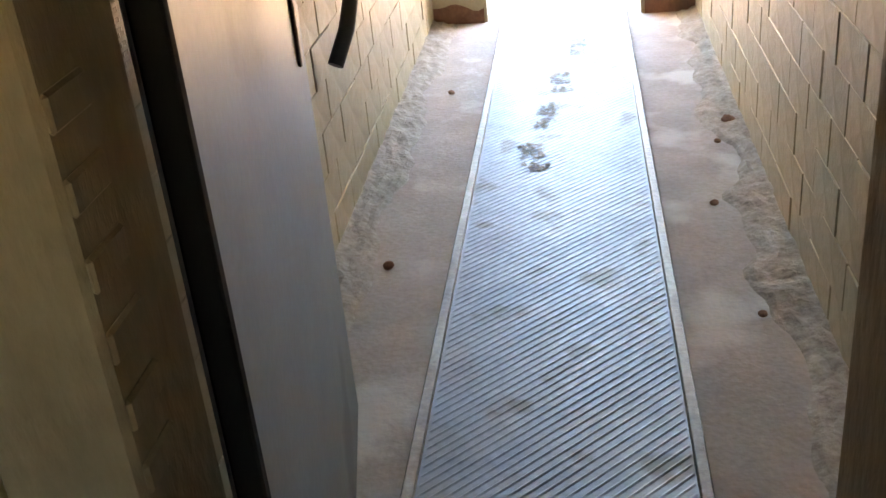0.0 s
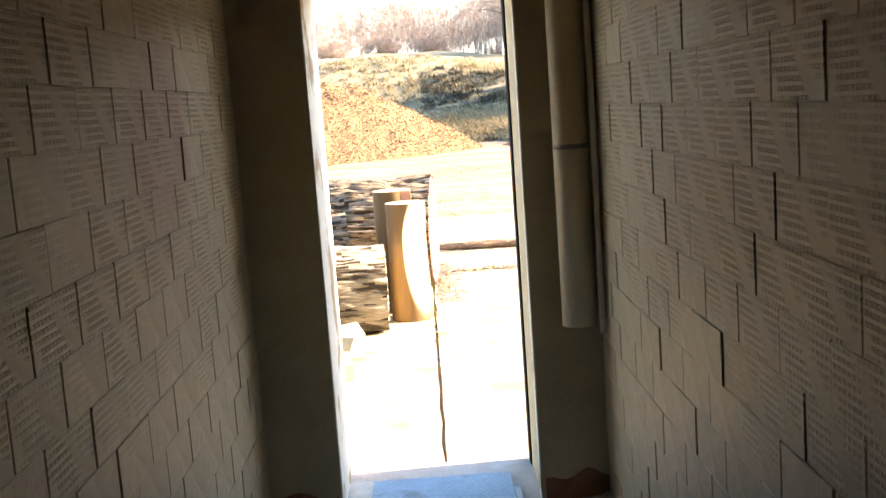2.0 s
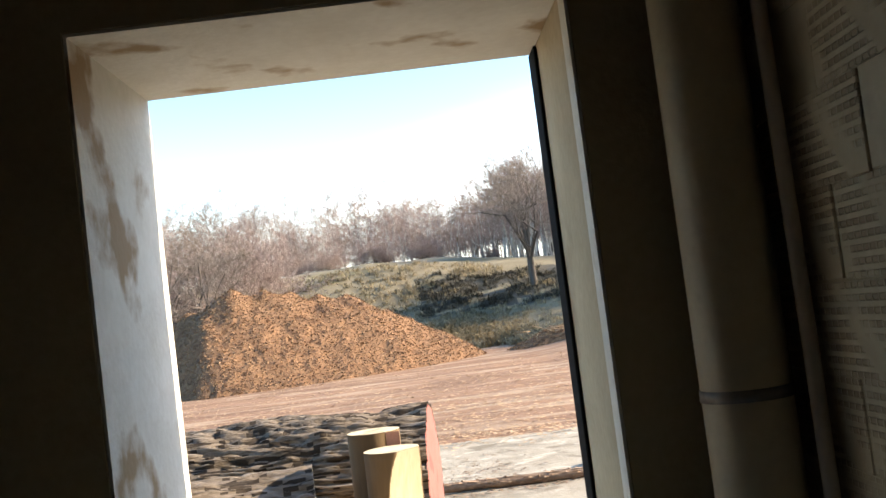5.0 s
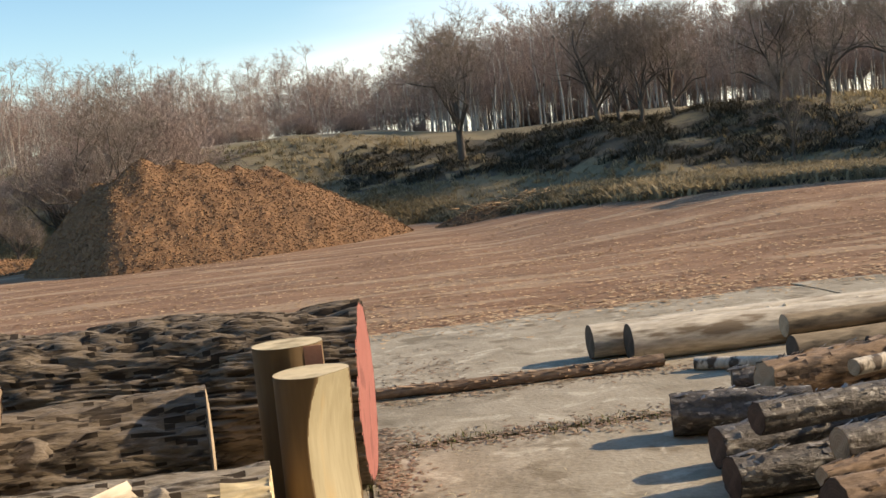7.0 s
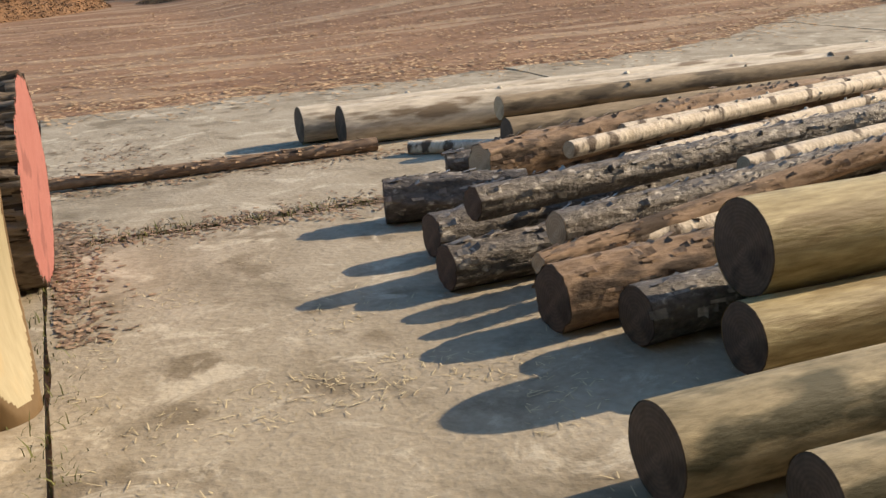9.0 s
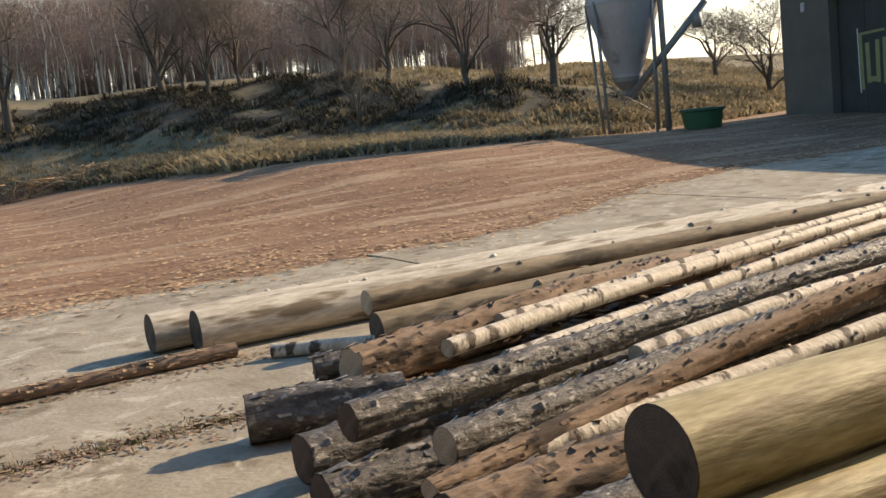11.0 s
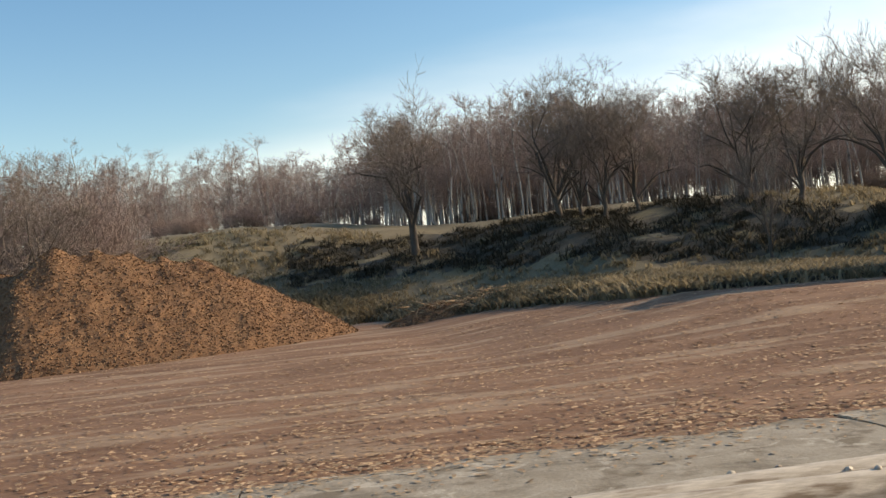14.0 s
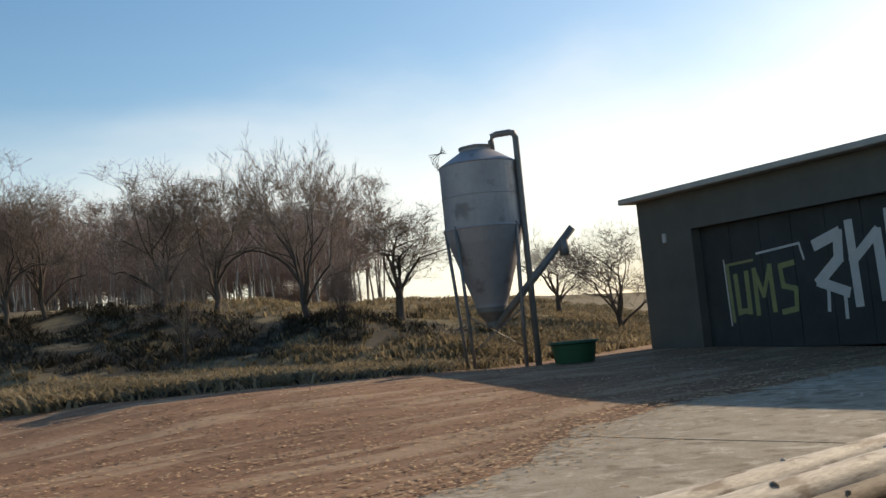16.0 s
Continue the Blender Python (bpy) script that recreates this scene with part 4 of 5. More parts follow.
log("birch_log", (2.25, 4.32, G + 0.20), (5.0, 4.62, G + 0.22), 0.06, 0.055, M_BIRCHBARK, M_ENDPALE, "white birch log with pale torn bark", 36, 3, 0.02, 0.03, group=PILE)
log("brown_log", (1.82, 4.02, G + 0.13), (6.0, 4.42, G + 0.13), 0.13, 0.12, M_BROWNBARK, M_ENDDARK, "brown scarred log on the concrete", 37, 5, 0.01, 0.08, sides=40, group=PILE)
log("black_log", (2.02, 3.74, G + 0.115), (6.0, 4.02, G + 0.115), 0.115, 0.11, M_BLACKBARK, M_ENDDARK, "black-barked log under a yellow log", 38, 1, 0.01, 0.04, group=PILE)
log("yellow_log", (2.32, 3.52, G + 0.385), (6.2, 3.50, G + 0.40), 0.178, 0.165, M_YELLOWWOOD, M_ENDDARK, "thick smooth yellow debarked log on top of the pile", 39, 2, 0.005, 0.012, group=PILE)
log("pale_log", (2.20, 3.34, G + 0.13), (6.2, 3.36, G + 0.13), 0.13, 0.125, M_YELLOWWOOD, M_ENDDARK, "pale debarked log with a dark split end", 40, 2, 0.005, 0.02, group=PILE)
log("mottled_log", (1.50, 2.76, G + 0.145), (5.4, 2.80, G + 0.145), 0.145, 0.14, M_MOTTLED, M_ENDDARK, "greenish mottled debarked log with an oval scar", 41, 2, 0.005, 0.015, group=PILE)
log("mottled_log", (1.74, 2.42, G + 0.12), (5.4, 2.30, G + 0.12), 0.12, 0.12, M_MOTTLED, M_ENDDARK, "stained debarked log at the near edge of the pile", 42, 1, 0.005, 0.015, group=PILE)
log("thin_pole", (2.30, 7.90, G + 0.05), (-0.6, 7.96, G + 0.045), 0.05, 0.042, M_BROWNBARK, M_ENDPALE, "thin brown pole lying alone on the concrete", 44, 6, 0.015, 0.03)

log("birch_pole", (3.3, 6.05, G + 0.30), (8.8, 7.25, G + 0.28), 0.045, 0.04, M_BIRCHBARK, M_ENDPALE, "slim white birch pole with dark flecks", 48, 12, 0.02, 0.05, group=PILE)
log("birch_pole", (3.2, 4.72, G + 0.34), (7.6, 5.35, G + 0.33), 0.05, 0.045, M_BIRCHBARK, M_ENDPALE, "slim white birch pole with torn bark", 49, 12, 0.03, 0.05, group=PILE)
split_wood(pose(-0.98, 3.55, 0.40, 8, 0, 62), 0.30, 0.17, 0.14, 7, M_PALEWOOD, M_PALEWOOD, "grey-white split billet lying on the pale-barked log")

# ---- wood chip heap ----
HEAP = [(-6.75, 31.6, 1.95), (-7.9, 33.9, 3.2), (-6.2, 33.6, 3.45), (-5.2, 33.9, 3.3), (-4.3, 34.2, 3.15), (-3.4, 34.5, 3.05), (-2.5, 34.9, 2.85), (-1.1, 35.1, 2.2), (0.5, 35.2, 1.15)]


def heap_h(x, y):
    h = 0.0
    for a, b, c in HEAP:
        steep = 0.5 * max(0.0, -7.15 + 0.12 * (33.7 - y) - x) if a > -9 else 0.0
        h += math.exp(7 * (c - 0.66 * math.hypot(x - a, y - b) - steep - 2.2))
    h = max(math.log(h + 1e-9) / 7 + 2.2 - 0.18, 0.55 - 0.5 * math.hypot((x - 4.4) * 0.75, y - 35.3), 0.95 - 0.34 * math.hypot((x + 14.5) * 0.5, y - 37.5))
    if h < -0.9:
        return h
    # slumped gullies run down the face, clods between them
    g = noise.noise(Vector((x * 0.8 + y * 0.35, y * 0.28, 1)))
    q = noise.noise(Vector((x * 1.9, y * 1.5, 2)))
    h2 = h + 0.14 * g * ss(-0.2, 0.8, h) + 0.07 * q + 0.035 * noise.noise(Vector((x * 3.6, y * 3.6, 2))) + 0.03 * noise.noise(Vector((x * 8, y * 8, 2)))
    return h2 if h > -0.2 else h


hv, hf, idx = [], [], {}
xs, ys = np.arange(-22, 7.0, 0.11), np.arange(27, 43, 0.11)
for j, y in enumerate(ys):
    for i, x in enumerate(xs):
        h = heap_h(x, y)
        if h > -0.45:
            idx[i, j] = len(hv)
            hv.append((x, y, ground_z(x, y) + h))
for (i, j), a in idx.items():
    q = [(i, j), (i + 1, j), (i + 1, j + 1), (i, j + 1)]
    if all(k in idx for k in q):
        hf.append([idx[k] for k in q])
me = bpy.data.meshes.new("wood_chip_heap")
me.from_pydata(hv, [], hf)
me.materials.append(M_CHIPHEAP)
tagged(new("wood_chip_heap", me), "large heap of orange-brown wood chips in the yard", "chip heap", kind="stuff")


# ---- loose chips ----
def flakes(name, pts, size, material, label, category, seed, wild=False):
    rnd = random.Random(seed)
    v, f = [], []
    for x, y, z in pts:
        s = size * rnd.uniform(0.5, 1.5)
        a = rnd.uniform(0, 6.28)
        t = rnd.uniform(-0.25, 0.25)
        ca, sa = math.cos(a), math.sin(a)
        k = len(v)
        if wild:
            e1 = Vector((rnd.gauss(0, 1), rnd.gauss(0, 1), rnd.gauss(0, 0.8))).normalized()
            e2 = e1.cross(Vector((rnd.gauss(0, 1), rnd.gauss(0, 1), rnd.gauss(0, 1)))).normalized()
            for u, w in ((-1, -0.5), (1, -0.35), (0.9, 0.5), (-0.8, 0.55)):
                q = Vector((x, y, z + s * 0.2)) + (e1 * u + e2 * w) * s
                v.append(tuple(q))
            f.append((k, k + 1, k + 2, k + 3))
            continue
        for u, w in ((-1, -0.45), (1, -0.3), (0.9, 0.4), (-0.8, 0.45)):
            v.append((x + (u * ca - w * sa) * s, y + (u * sa + w * ca) * s, z + s * 0.15 + u * t * s * 0.5 + w * 0.15 * s))
        f.append((k, k + 1, k + 2, k + 3))
    me = bpy.data.meshes.new(name)
    me.from_pydata(v, [], f)
    me.materials.append(material)
    return tagged(new(name, me), label, category, kind="stuff")


rnd = random.Random(5)
pts = []
while len(pts) < 42000:
    x, y = rnd.uniform(-14, 24), rnd.uniform(9.8, 30)
    fe = far_edge(x)
    p = 1.0 if y > fe else 0.9 * math.exp(-(fe - y) / 0.45)
    p *= 0.35 + 0.9 * max(0, noise.noise(Vector((x * 0.4, y * 1.1, 0)))) + (0.6 if abs(y - fe) < 0.8 else 0)
    p *= math.exp(-max(0, y - 13) / 12)
    if rnd.random() < p and y < edge_y(x):
        pts.append((x, y, flat_z(x, y) + (0.03 if y < fe + 0.3 else 0.015)))
flakes("loose_wood_chips", pts, 0.028, M_CHIP, "loose pale wood chips strewn over soil and slabs", "wood chips", 1)
pts = []
while len(pts) < 52000:
    x, y = rnd.uniform(-12, 6), rnd.uniform(27, 39)
    h = heap_h(x, y)
    if h > 0:
        pts.append((x, y, ground_z(x, y) + h))
flakes("heap_chips", pts, 0.027, M_HEAPCHIP, "orange-brown chips on the heap's surface", "wood chips", 2, True)
pts = []
for k in range(3000):
    m = rnd.random()
    if m < 0.45:
        x, y = rnd.uniform(0, 3), 6.43 + rnd.gauss(0, 0.12)
    elif m < 0.7:
        x, y = 0.0 + abs(rnd.gauss(0, 0.13)), rnd.uniform(4.8, 7)
    elif m < 0.9:
        x, y = rnd.uniform(-0.2, 2.9), 7.8 + rnd.gauss(0, 0.10)
    else:
        x, y = rnd.gauss(0.45, 0.3), rnd.gauss(9.0, 0.45)
    pts.append((x, y, flat_z(x, y) + 0.024))
flakes("bark_litter", pts, 0.017, M_PEEL, "bark crumbs and chips along the slab joints", "litter", 3)


pts = []
for k in range(1300):
    x, y = rnd.uniform(3.6, 7.6), rnd.gauss(6.42, 0.22)
    pts.append((x, y + (x - 3) * 0.12, G + abs(rnd.gauss(0, 0.09))))
flakes("bark_shreds", pts, 0.042, M_BROWNBARK, "torn bark shreds heaped between the poles", "bark litter", 8)
pts = []
for k in range(2600):
    if k % 3:
        x, y = rnd.gauss(0.6, 0.55), rnd.gauss(4.5, 0.9)
    else:
        x, y = rnd.gauss(1.3, 0.4), rnd.gauss(3.4, 0.5)
    if x > 0.02 and noise.noise(Vector((x * 2.2, y * 2.2, 40))) > 0.12:
        pts.append((x, y, flat_z(x, y) + 0.024))
v_, f_ = [], []
for x, y, z in pts:
    a, l = rnd.uniform(0, 6.28), rnd.uniform(0.008, 0.05)
    ca, sa = math.cos(a), math.sin(a)
    k = len(v_)
    v_ += [(x - sa * 0.0026, y + ca * 0.0026, z), (x + sa * 0.0026, y - ca * 0.0026, z), (x + ca * l + sa * 0.0015, y + sa * l - ca * 0.0015, z + 0.005), (x + ca * l - sa * 0.0015, y + sa * l + ca * 0.0015, z + 0.005)]
    f_.append((k, k + 1, k + 2, k + 3))
me = bpy.data.meshes.new("straw_bits")
me.from_pydata(v_, [], f_)
me.materials.append(M_STRAWPALE)
tagged(new("straw_bits", me), "scattered pale straw and splinters on the concrete", "litter", kind="stuff")

# ---- grass ----
def tufts(name, pts, hmin, hmax, blades, material, label, seed, width=0.012, bend=(0.3, 2.0)):
    rnd = random.Random(seed)
    v, f = [], []
    for x, y, z, sc in pts:
        for b in range(blades):
            a = rnd.uniform(0, 6.28)
            h = rnd.uniform(hmin, hmax) * sc
            lean = rnd.uniform(*bend) * h
            ox, oy = rnd.gauss(0, 0.09) * sc, rnd.gauss(0, 0.09) * sc
            w = width * rnd.uniform(0.7, 1.5) * sc
            px, py = -math.sin(a) * w, math.cos(a) * w
            k = len(v)
            dx, dy = math.cos(a) * lean, math.sin(a) * lean
            v += [(x + ox - px, y + oy - py, z - 0.03), (x + ox + px, y + oy + py, z - 0.03), (x + ox + dx * 0.4 + px * 0.7, y + oy + dy * 0.4 + py * 0.7, z + h * 0.65),
                  (x + ox + dx * 0.4 - px * 0.7, y + oy + dy * 0.4 - py * 0.7, z + h * 0.65), (x + ox + dx, y + oy + dy, z + h * 0.95)]
            f += [(k, k + 1, k + 2, k + 3), (k + 3, k + 2, k + 4)]
    me = bpy.data.meshes.new(name)
    me.from_pydata(v, [], f)
    me.materials.append(material)
    return tagged(new(name, me), label, "grass", kind="stuff")


pts = []
for k in range(19000):
    x = rnd.uniform(-26, 40)
    s = abs(rnd.gauss(0, 1)) * 3.6 if k % 2 else rnd.uniform(-0.5, 16)
    y = edge_y(x) - 0.2 + s + 0.5 * noise.noise(Vector((x * 0.8, 0, 0)))
    if heap_h(x, y) > 0.05 or (scrub_shade(x, y) > 0.5 and k % 7):
        continue
    big = (1.45 if s < 4 else 1.0) + 0.7 * noise.noise(Vector((x * 0.4, y * 0.4, 7)))
    pts.append((x, y, ground_z(x, y), big))
tufts("bank_grass", pts, 0.05, 0.22, 8, M_STRAW, "dry straw-coloured grass tussocks on the bank", 4, 0.022)
pts = []
for k in range(260):
    if k % 3:
        x, y = rnd.uniform(0.2, 2.4), 6.43 + rnd.gauss(0, 0.03)
    else:
        x, y = -0.05 + rnd.gauss(0, 0.05), rnd.uniform(3.4, 6.4)
    pts.append((x, y, -0.145, rnd.uniform(0.3, 0.8)))
tufts("joint_weeds", pts, 0.03, 0.10, 6, M_WEED, "low weeds growing in the slab joints", 6, 0.004)

# dark tufts thicken the band that stands for the trees' shade
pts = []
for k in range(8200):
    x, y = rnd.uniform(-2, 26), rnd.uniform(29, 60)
    if scrub_shade(x, y) > 0.5 and noise.noise(Vector((x * 0.5, y * 0.5, 11))) > -0.25:
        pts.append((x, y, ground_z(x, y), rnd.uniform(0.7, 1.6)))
tufts("bramble_scrub", pts, 0.05, 0.26, 18, M_SHADEBRAMBLE, "low brambles on the bank, coloured dark to stand for tree shade", 14, 0.010, (0.8, 3.2))
# lip of turf, with the shadow along it put into its dark colour
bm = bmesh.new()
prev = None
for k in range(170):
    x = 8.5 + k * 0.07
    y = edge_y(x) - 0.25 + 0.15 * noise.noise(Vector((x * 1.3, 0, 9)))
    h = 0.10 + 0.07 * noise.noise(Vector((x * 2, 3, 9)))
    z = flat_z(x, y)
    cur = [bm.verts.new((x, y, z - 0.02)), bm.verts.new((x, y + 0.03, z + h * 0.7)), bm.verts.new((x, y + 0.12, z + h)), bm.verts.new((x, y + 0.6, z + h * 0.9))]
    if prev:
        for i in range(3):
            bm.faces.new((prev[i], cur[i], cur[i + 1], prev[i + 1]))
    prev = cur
tagged(link("trim_turf_edge", bm, M_FURROW_TURFSHADE), "turf edge between soil and bank, coloured dark for the shadow along it", "turf edge", kind="structure")

# ---- bare trees ----
def grow(bm, twig, p, d, r, L, depth, rnd, spread_, droop):
    n = 3 if r < 0.03 else 4
    pts, rad = [p.copy()], [r]
    q, dd = p.copy(), d.copy()
    for i in range(n):
        dd = (dd + Vector((rnd.uniform(-1, 1), rnd.uniform(-1, 1), rnd.uniform(-0.7, 0.9) - droop)) * 0.22).normalized()
        q = q + dd * (L / n)
        pts.append(q.copy())
        rad.append(max(0.0055, r * (1 - 0.42 * (i + 1) / n)))
    tube(bm if r > 0.02 else twig, pts, rad, 7 if r > 0.05 else (4 if r > 0.02 else 3), cap=False)
    if depth == 0:
        return
    kids = 3 if depth > 2 else rnd.choice((3, 4, 5, 5))
    for k in range(kids):
        u = 1 if k == 0 else rnd.uniform(0.3, 1.0)
        i = min(n, max(1, round(u * n)))
        a = Vector((rnd.uniform(-1, 1), rnd.uniform(-1, 1), rnd.uniform(-0.45, 0.75))).normalized()
        nd = (dd * (1 - spread_) + a * spread_ + Vector((0, 0, 0.06))).normalized()
        grow(bm, twig, pts[i], nd, max(0.0065, rad[i] * (0.75 if k == 0 else rnd.uniform(0.42, 0.62))), L * rnd.uniform(0.60, 0.82), depth - 1, rnd, spread_, droop)


def bare_tree(seed, h, trunk_h, r, label, bark, twigs, spread_=0.55, depth=6, stems=1, droop=0.1):
    rnd = random.Random(seed)
    root = empty("bare_tree", label=label, category="tree")
    bm, tw = bmesh.new(), bmesh.new()
    for s in range(stems):
        lean = Vector((rnd.uniform(-0.25, 0.25), rnd.uniform(-0.2, 0.2), 1)).normalized()
        base = Vector((rnd.uniform(-0.25, 0.25) * (s > 0), rnd.uniform(-0.2, 0.2) * (s > 0), -0.25))
        pts = [base, base + lean * trunk_h * 0.3, base + lean * trunk_h * 0.65 + Vector((rnd.uniform(-.1, .1), rnd.uniform(-.1, .1), 0)), base + lean * trunk_h]
        tube(bm, pts, [r * 1.45, r * 1.05, r * 0.95, r * 0.85], 10, cap=False, wob=0.06, seed=seed)
        nl = rnd.choice((7, 8))
        for k in range(nl):
            a = 2 * math.pi * (k + rnd.random() * 0.7) / nl
            out = spread_ * rnd.uniform(0.8, 1.7)
            d = Vector((math.cos(a) * out, math.sin(a) * out, rnd.uniform(0.7, 1.4))).normalized()
            grow(bm, tw, pts[-1] - lean * (0 if k < 3 else rnd.uniform(0.1, 0.5)) * trunk_h, d, r * rnd.uniform(0.42, 0.62), (h - trunk_h) * rnd.uniform(0.36, 0.48), depth - 1, rnd, spread_, droop)
    part("trunk", bm, bark, root)
    part("crown", tw, twigs, root)
    return root


def birch(seed, h, label):
    rnd = random.Random(seed)
    root = empty("birch_tree", label=label, category="tree")
    bm, tw = bmesh.new(), bmesh.new()
    for s in range(6):
        bx, by = rnd.uniform(-1.7, 1.7), rnd.uniform(-1.6, 1.6)
        hh = h * rnd.uniform(0.7, 1.0)
        pts = [Vector((bx + 0.35 * math.sin(i * 0.7 + s) * i / 6, by + 0.3 * math.sin(i + 2 * s) * i / 6, -0.3 + hh * i / 6)) for i in range(7)]
        tube(bm, pts, [0.06 * (1 - 0.13 * i) for i in range(7)], 5, cap=False)
        for k in range(15):
            u = rnd.uniform(0.25, 1.0)
            i = min(5, int(u * 6))
            p = pts[i].lerp(pts[i + 1], u * 6 - i)
            a = rnd.uniform(0, 6.28)
            grow(tw, tw, p, Vector((math.cos(a), math.sin(a), rnd.uniform(0.4, 1.2))).normalized(), 0.012, hh * 0.21 * (1.35 - u), 2, rnd, 0.6, 0.0)
    part("trunk", bm, M_BIRCHSTEM, root)
    part("crown", tw, M_TWIGRED, root)
    return root


T = [bare_tree(11, 6.3, 1.75, 0.19, "bare spreading hawthorn on the grass bank", M_TREEBARK, M_TWIG),
     bare_tree(23, 6.4, 1.3, 0.16, "bare many-branched tree on the grass bank", M_TREEBARK, M_TWIG, 0.6),
     bare_tree(35, 6.6, 1.5, 0.15, "bare upright tree on the grass bank", M_TREEBARK, M_TWIG, 0.42),
     bare_tree(47, 4.5, 0.5, 0.09, "bare bushy shrub with many stems", M_TREEBARK, M_TWIGRED, 0.5, 5, 4)]
B = [birch(101 + i, 7.6, "slender leafless birches at the edge of the wood") for i in range(3)]


def tall(src):
    return max((c.matrix_basis @ v.co).z for c in src.children for v in c.data.vertices)


def stand(src, x, y, size, turn, squash=1.0):
    ob = copy_thing(src, pose(x, y, ground_z(x, y), 0, 0, turn))
    ob.scale = (size * squash, size * squash, size)
    return ob


def polar(px, py, az, d):
    return px + d * math.sin(radians(az)), py + d * math.cos(radians(az))


used = []
HIGH = [tall(t_) for t_ in T]
for k, x, y, h, turn, sq in ((0, 5.62, 48.6, 8.3, 20, 0.8), (1, 11.8, 46.7, 6.4, 80, 0.85), (2, 12.5, 46.0, 5.4, 10, 0.7), (2, 13.25, 45.1, 5.5, 200, 0.8), (1, 14.85, 45.3, 5.3, 140, 0.75),
                             (2, 14.97, 33.67, 4.3, 40, 0.5), (1, 17.6, 41.0, 5.2, 300, 0.95), (2, 18.9, 39.2, 5.6, 210, 0.9), (2, 19.8, 34.45, 6.5, 30, 0.8), (0, 22.93, 33.5, 4.9, 160, 1.15), (3, 20.95, 34.06, 2.3, 10, 0.6),
                             (1, 30.5, 30.0, 4.0, 120, 1.1), (0, 33.2, 35.9, 4.0, 60, 1.1), (1, 43.2, 33.3, 5.0, 10, 1)):
    used.append(stand(T[k], x, y, 1.1 * h / HIGH[k], turn, sq * 0.94))
for k, az, d, h, turn, sq in ((1, -12.8, 44, 7.0, 50, 0.95), (3, -9.6, 49, 5.8, 20, 1.1), (3, -14.5, 47, 4.6, 70, 1.2), (0, -16.9, 42, 2.9, 120, 1.0), (3, -11.4, 46, 3.4, 200, 1.3), (3, -19, 50, 3.4, 10, 1.3), (3, -22, 52, 4.0, 40, 1.3)):
    x, y = polar(0.04, -0.4, az, d)
    used.append(stand(T[k], x, y, h / HIGH[k], turn, sq))
for ob in used:
    ob["group"] = "bare trees on the bank"
n_b = 0
for row in range(7):
    az = -34.0
    while az < 34:
        d = 60 + row * 5.0 + rnd.uniform(-2.5, 2.5) + (18 if az < 4 else 0)
        if rnd.random() < (0.74 if az > 4 else 0.68):
            x, y = polar(0.6, 1.0, az, d)
            sz = rnd.uniform(0.66, 0.94) * d / 60 * (1.08 if az > 4 else rnd.uniform(0.7, 0.95))
            ob = stand(rnd.choice(B), x, y, sz, rnd.uniform(0, 360), rnd.uniform(0.9, 1.3))
            ob["group"] = "birches of the wood"
            n_b += 1
        az += rnd.uniform(1.0, 1.9) if az > 4 else rnd.uniform(1.5, 2.9)
for k in range(64):
    az = rnd.uniform(-30, 4) if k % 3 == 0 else rnd.uniform(6, 33)
    x, y = polar(0.6, 1.0, az, rnd.uniform(66, 84))
    ob = stand(T[3], x, y, rnd.uniform(0.3, 0.5), rnd.uniform(0, 360), rnd.uniform(1.0, 1.6))
    ob["group"] = "undergrowth of the wood"
for src in T + B:
    for o in (*src.children_recursive, src):
        bpy.data.objects.remove(o, do_unlink=True)

# ---- feed silo ----
SX, SY, SZ = 19.44, 24.84, 0.08
silo = empty("feed_silo", (SX, SY, SZ), "grey galvanised feed silo with a conical hopper on thin legs", "silo")
def lathe(prof, sides=40):
    bm = bmesh.new()
    prev = None
    for r, z in prof:
        cur = [bm.verts.new((r * math.cos(2 * math.pi * k / sides), r * math.sin(2 * math.pi * k / sides), z)) for k in range(sides)]
        if prev:
            for k in range(sides):
                f = bm.faces.new((prev[k], prev[(k + 1) % sides], cur[(k + 1) % sides], cur[k]))
        prev = cur
    return bm


part("barrel", lathe([(1.04, 3.66), (1.05, 3.68), (1.03, 3.72), (1.03, 4.5), (1.04, 4.52), (1.03, 4.54), (1.03, 5.34), (1.05, 5.36), (1.03, 5.38)]), M_SILO, silo)
part("cone_roof", lathe([(1.03, 5.38), (0.45, 5.74), (0.45, 5.80)]), M_SILO, silo)
part("hatch_lid", lathe([(0.47, 5.79), (0.47, 5.86), (0.30, 5.90), (0.02, 5.92)]), M_SILOSTEEL, silo)
part("hopper", lathe([(1.03, 3.68), (0.95, 3.3), (0.43, 1.70), (0.42, 1.62)]), M_SILO, silo)
part("outlet", lathe([(0.42, 1.62), (0.40, 1.50), (0.20, 1.24), (0.18, 1.12)]), M_SILOSTEEL, silo)
rv = Vector((0.68, -0.73))
fv = Vector((-0.73, -0.68))
legs = [(-0.76, 0.10), (-0.52, 0.62), (0.78, 0.45), (0.70, -0.6)]
for a, b in legs:
    o = rv * a + fv * b
    o2 = o.normalized() * 1.02
    bm = bmesh.new()
    tube(bm, [(o.x, o.y, -0.05), ((o.x + o2.x) / 2, (o.y + o2.y) / 2, 1.9), (o2.x, o2.y, 3.75)], [0.045] * 3, 8)
    part("leg", bm, M_SILOSTEEL, silo)
bm = bmesh.new()
ends = [rv * a + fv * b for a, b in legs]
for i in range(4):
    p, q = ends[i], ends[(i + 1) % 4]
    tube(bm, [(p.x, p.y, 0.5), (q.x, q.y, 1.5)], [0.018] * 2, 6)
part("brace", bm, M_SILOSTEEL, silo)
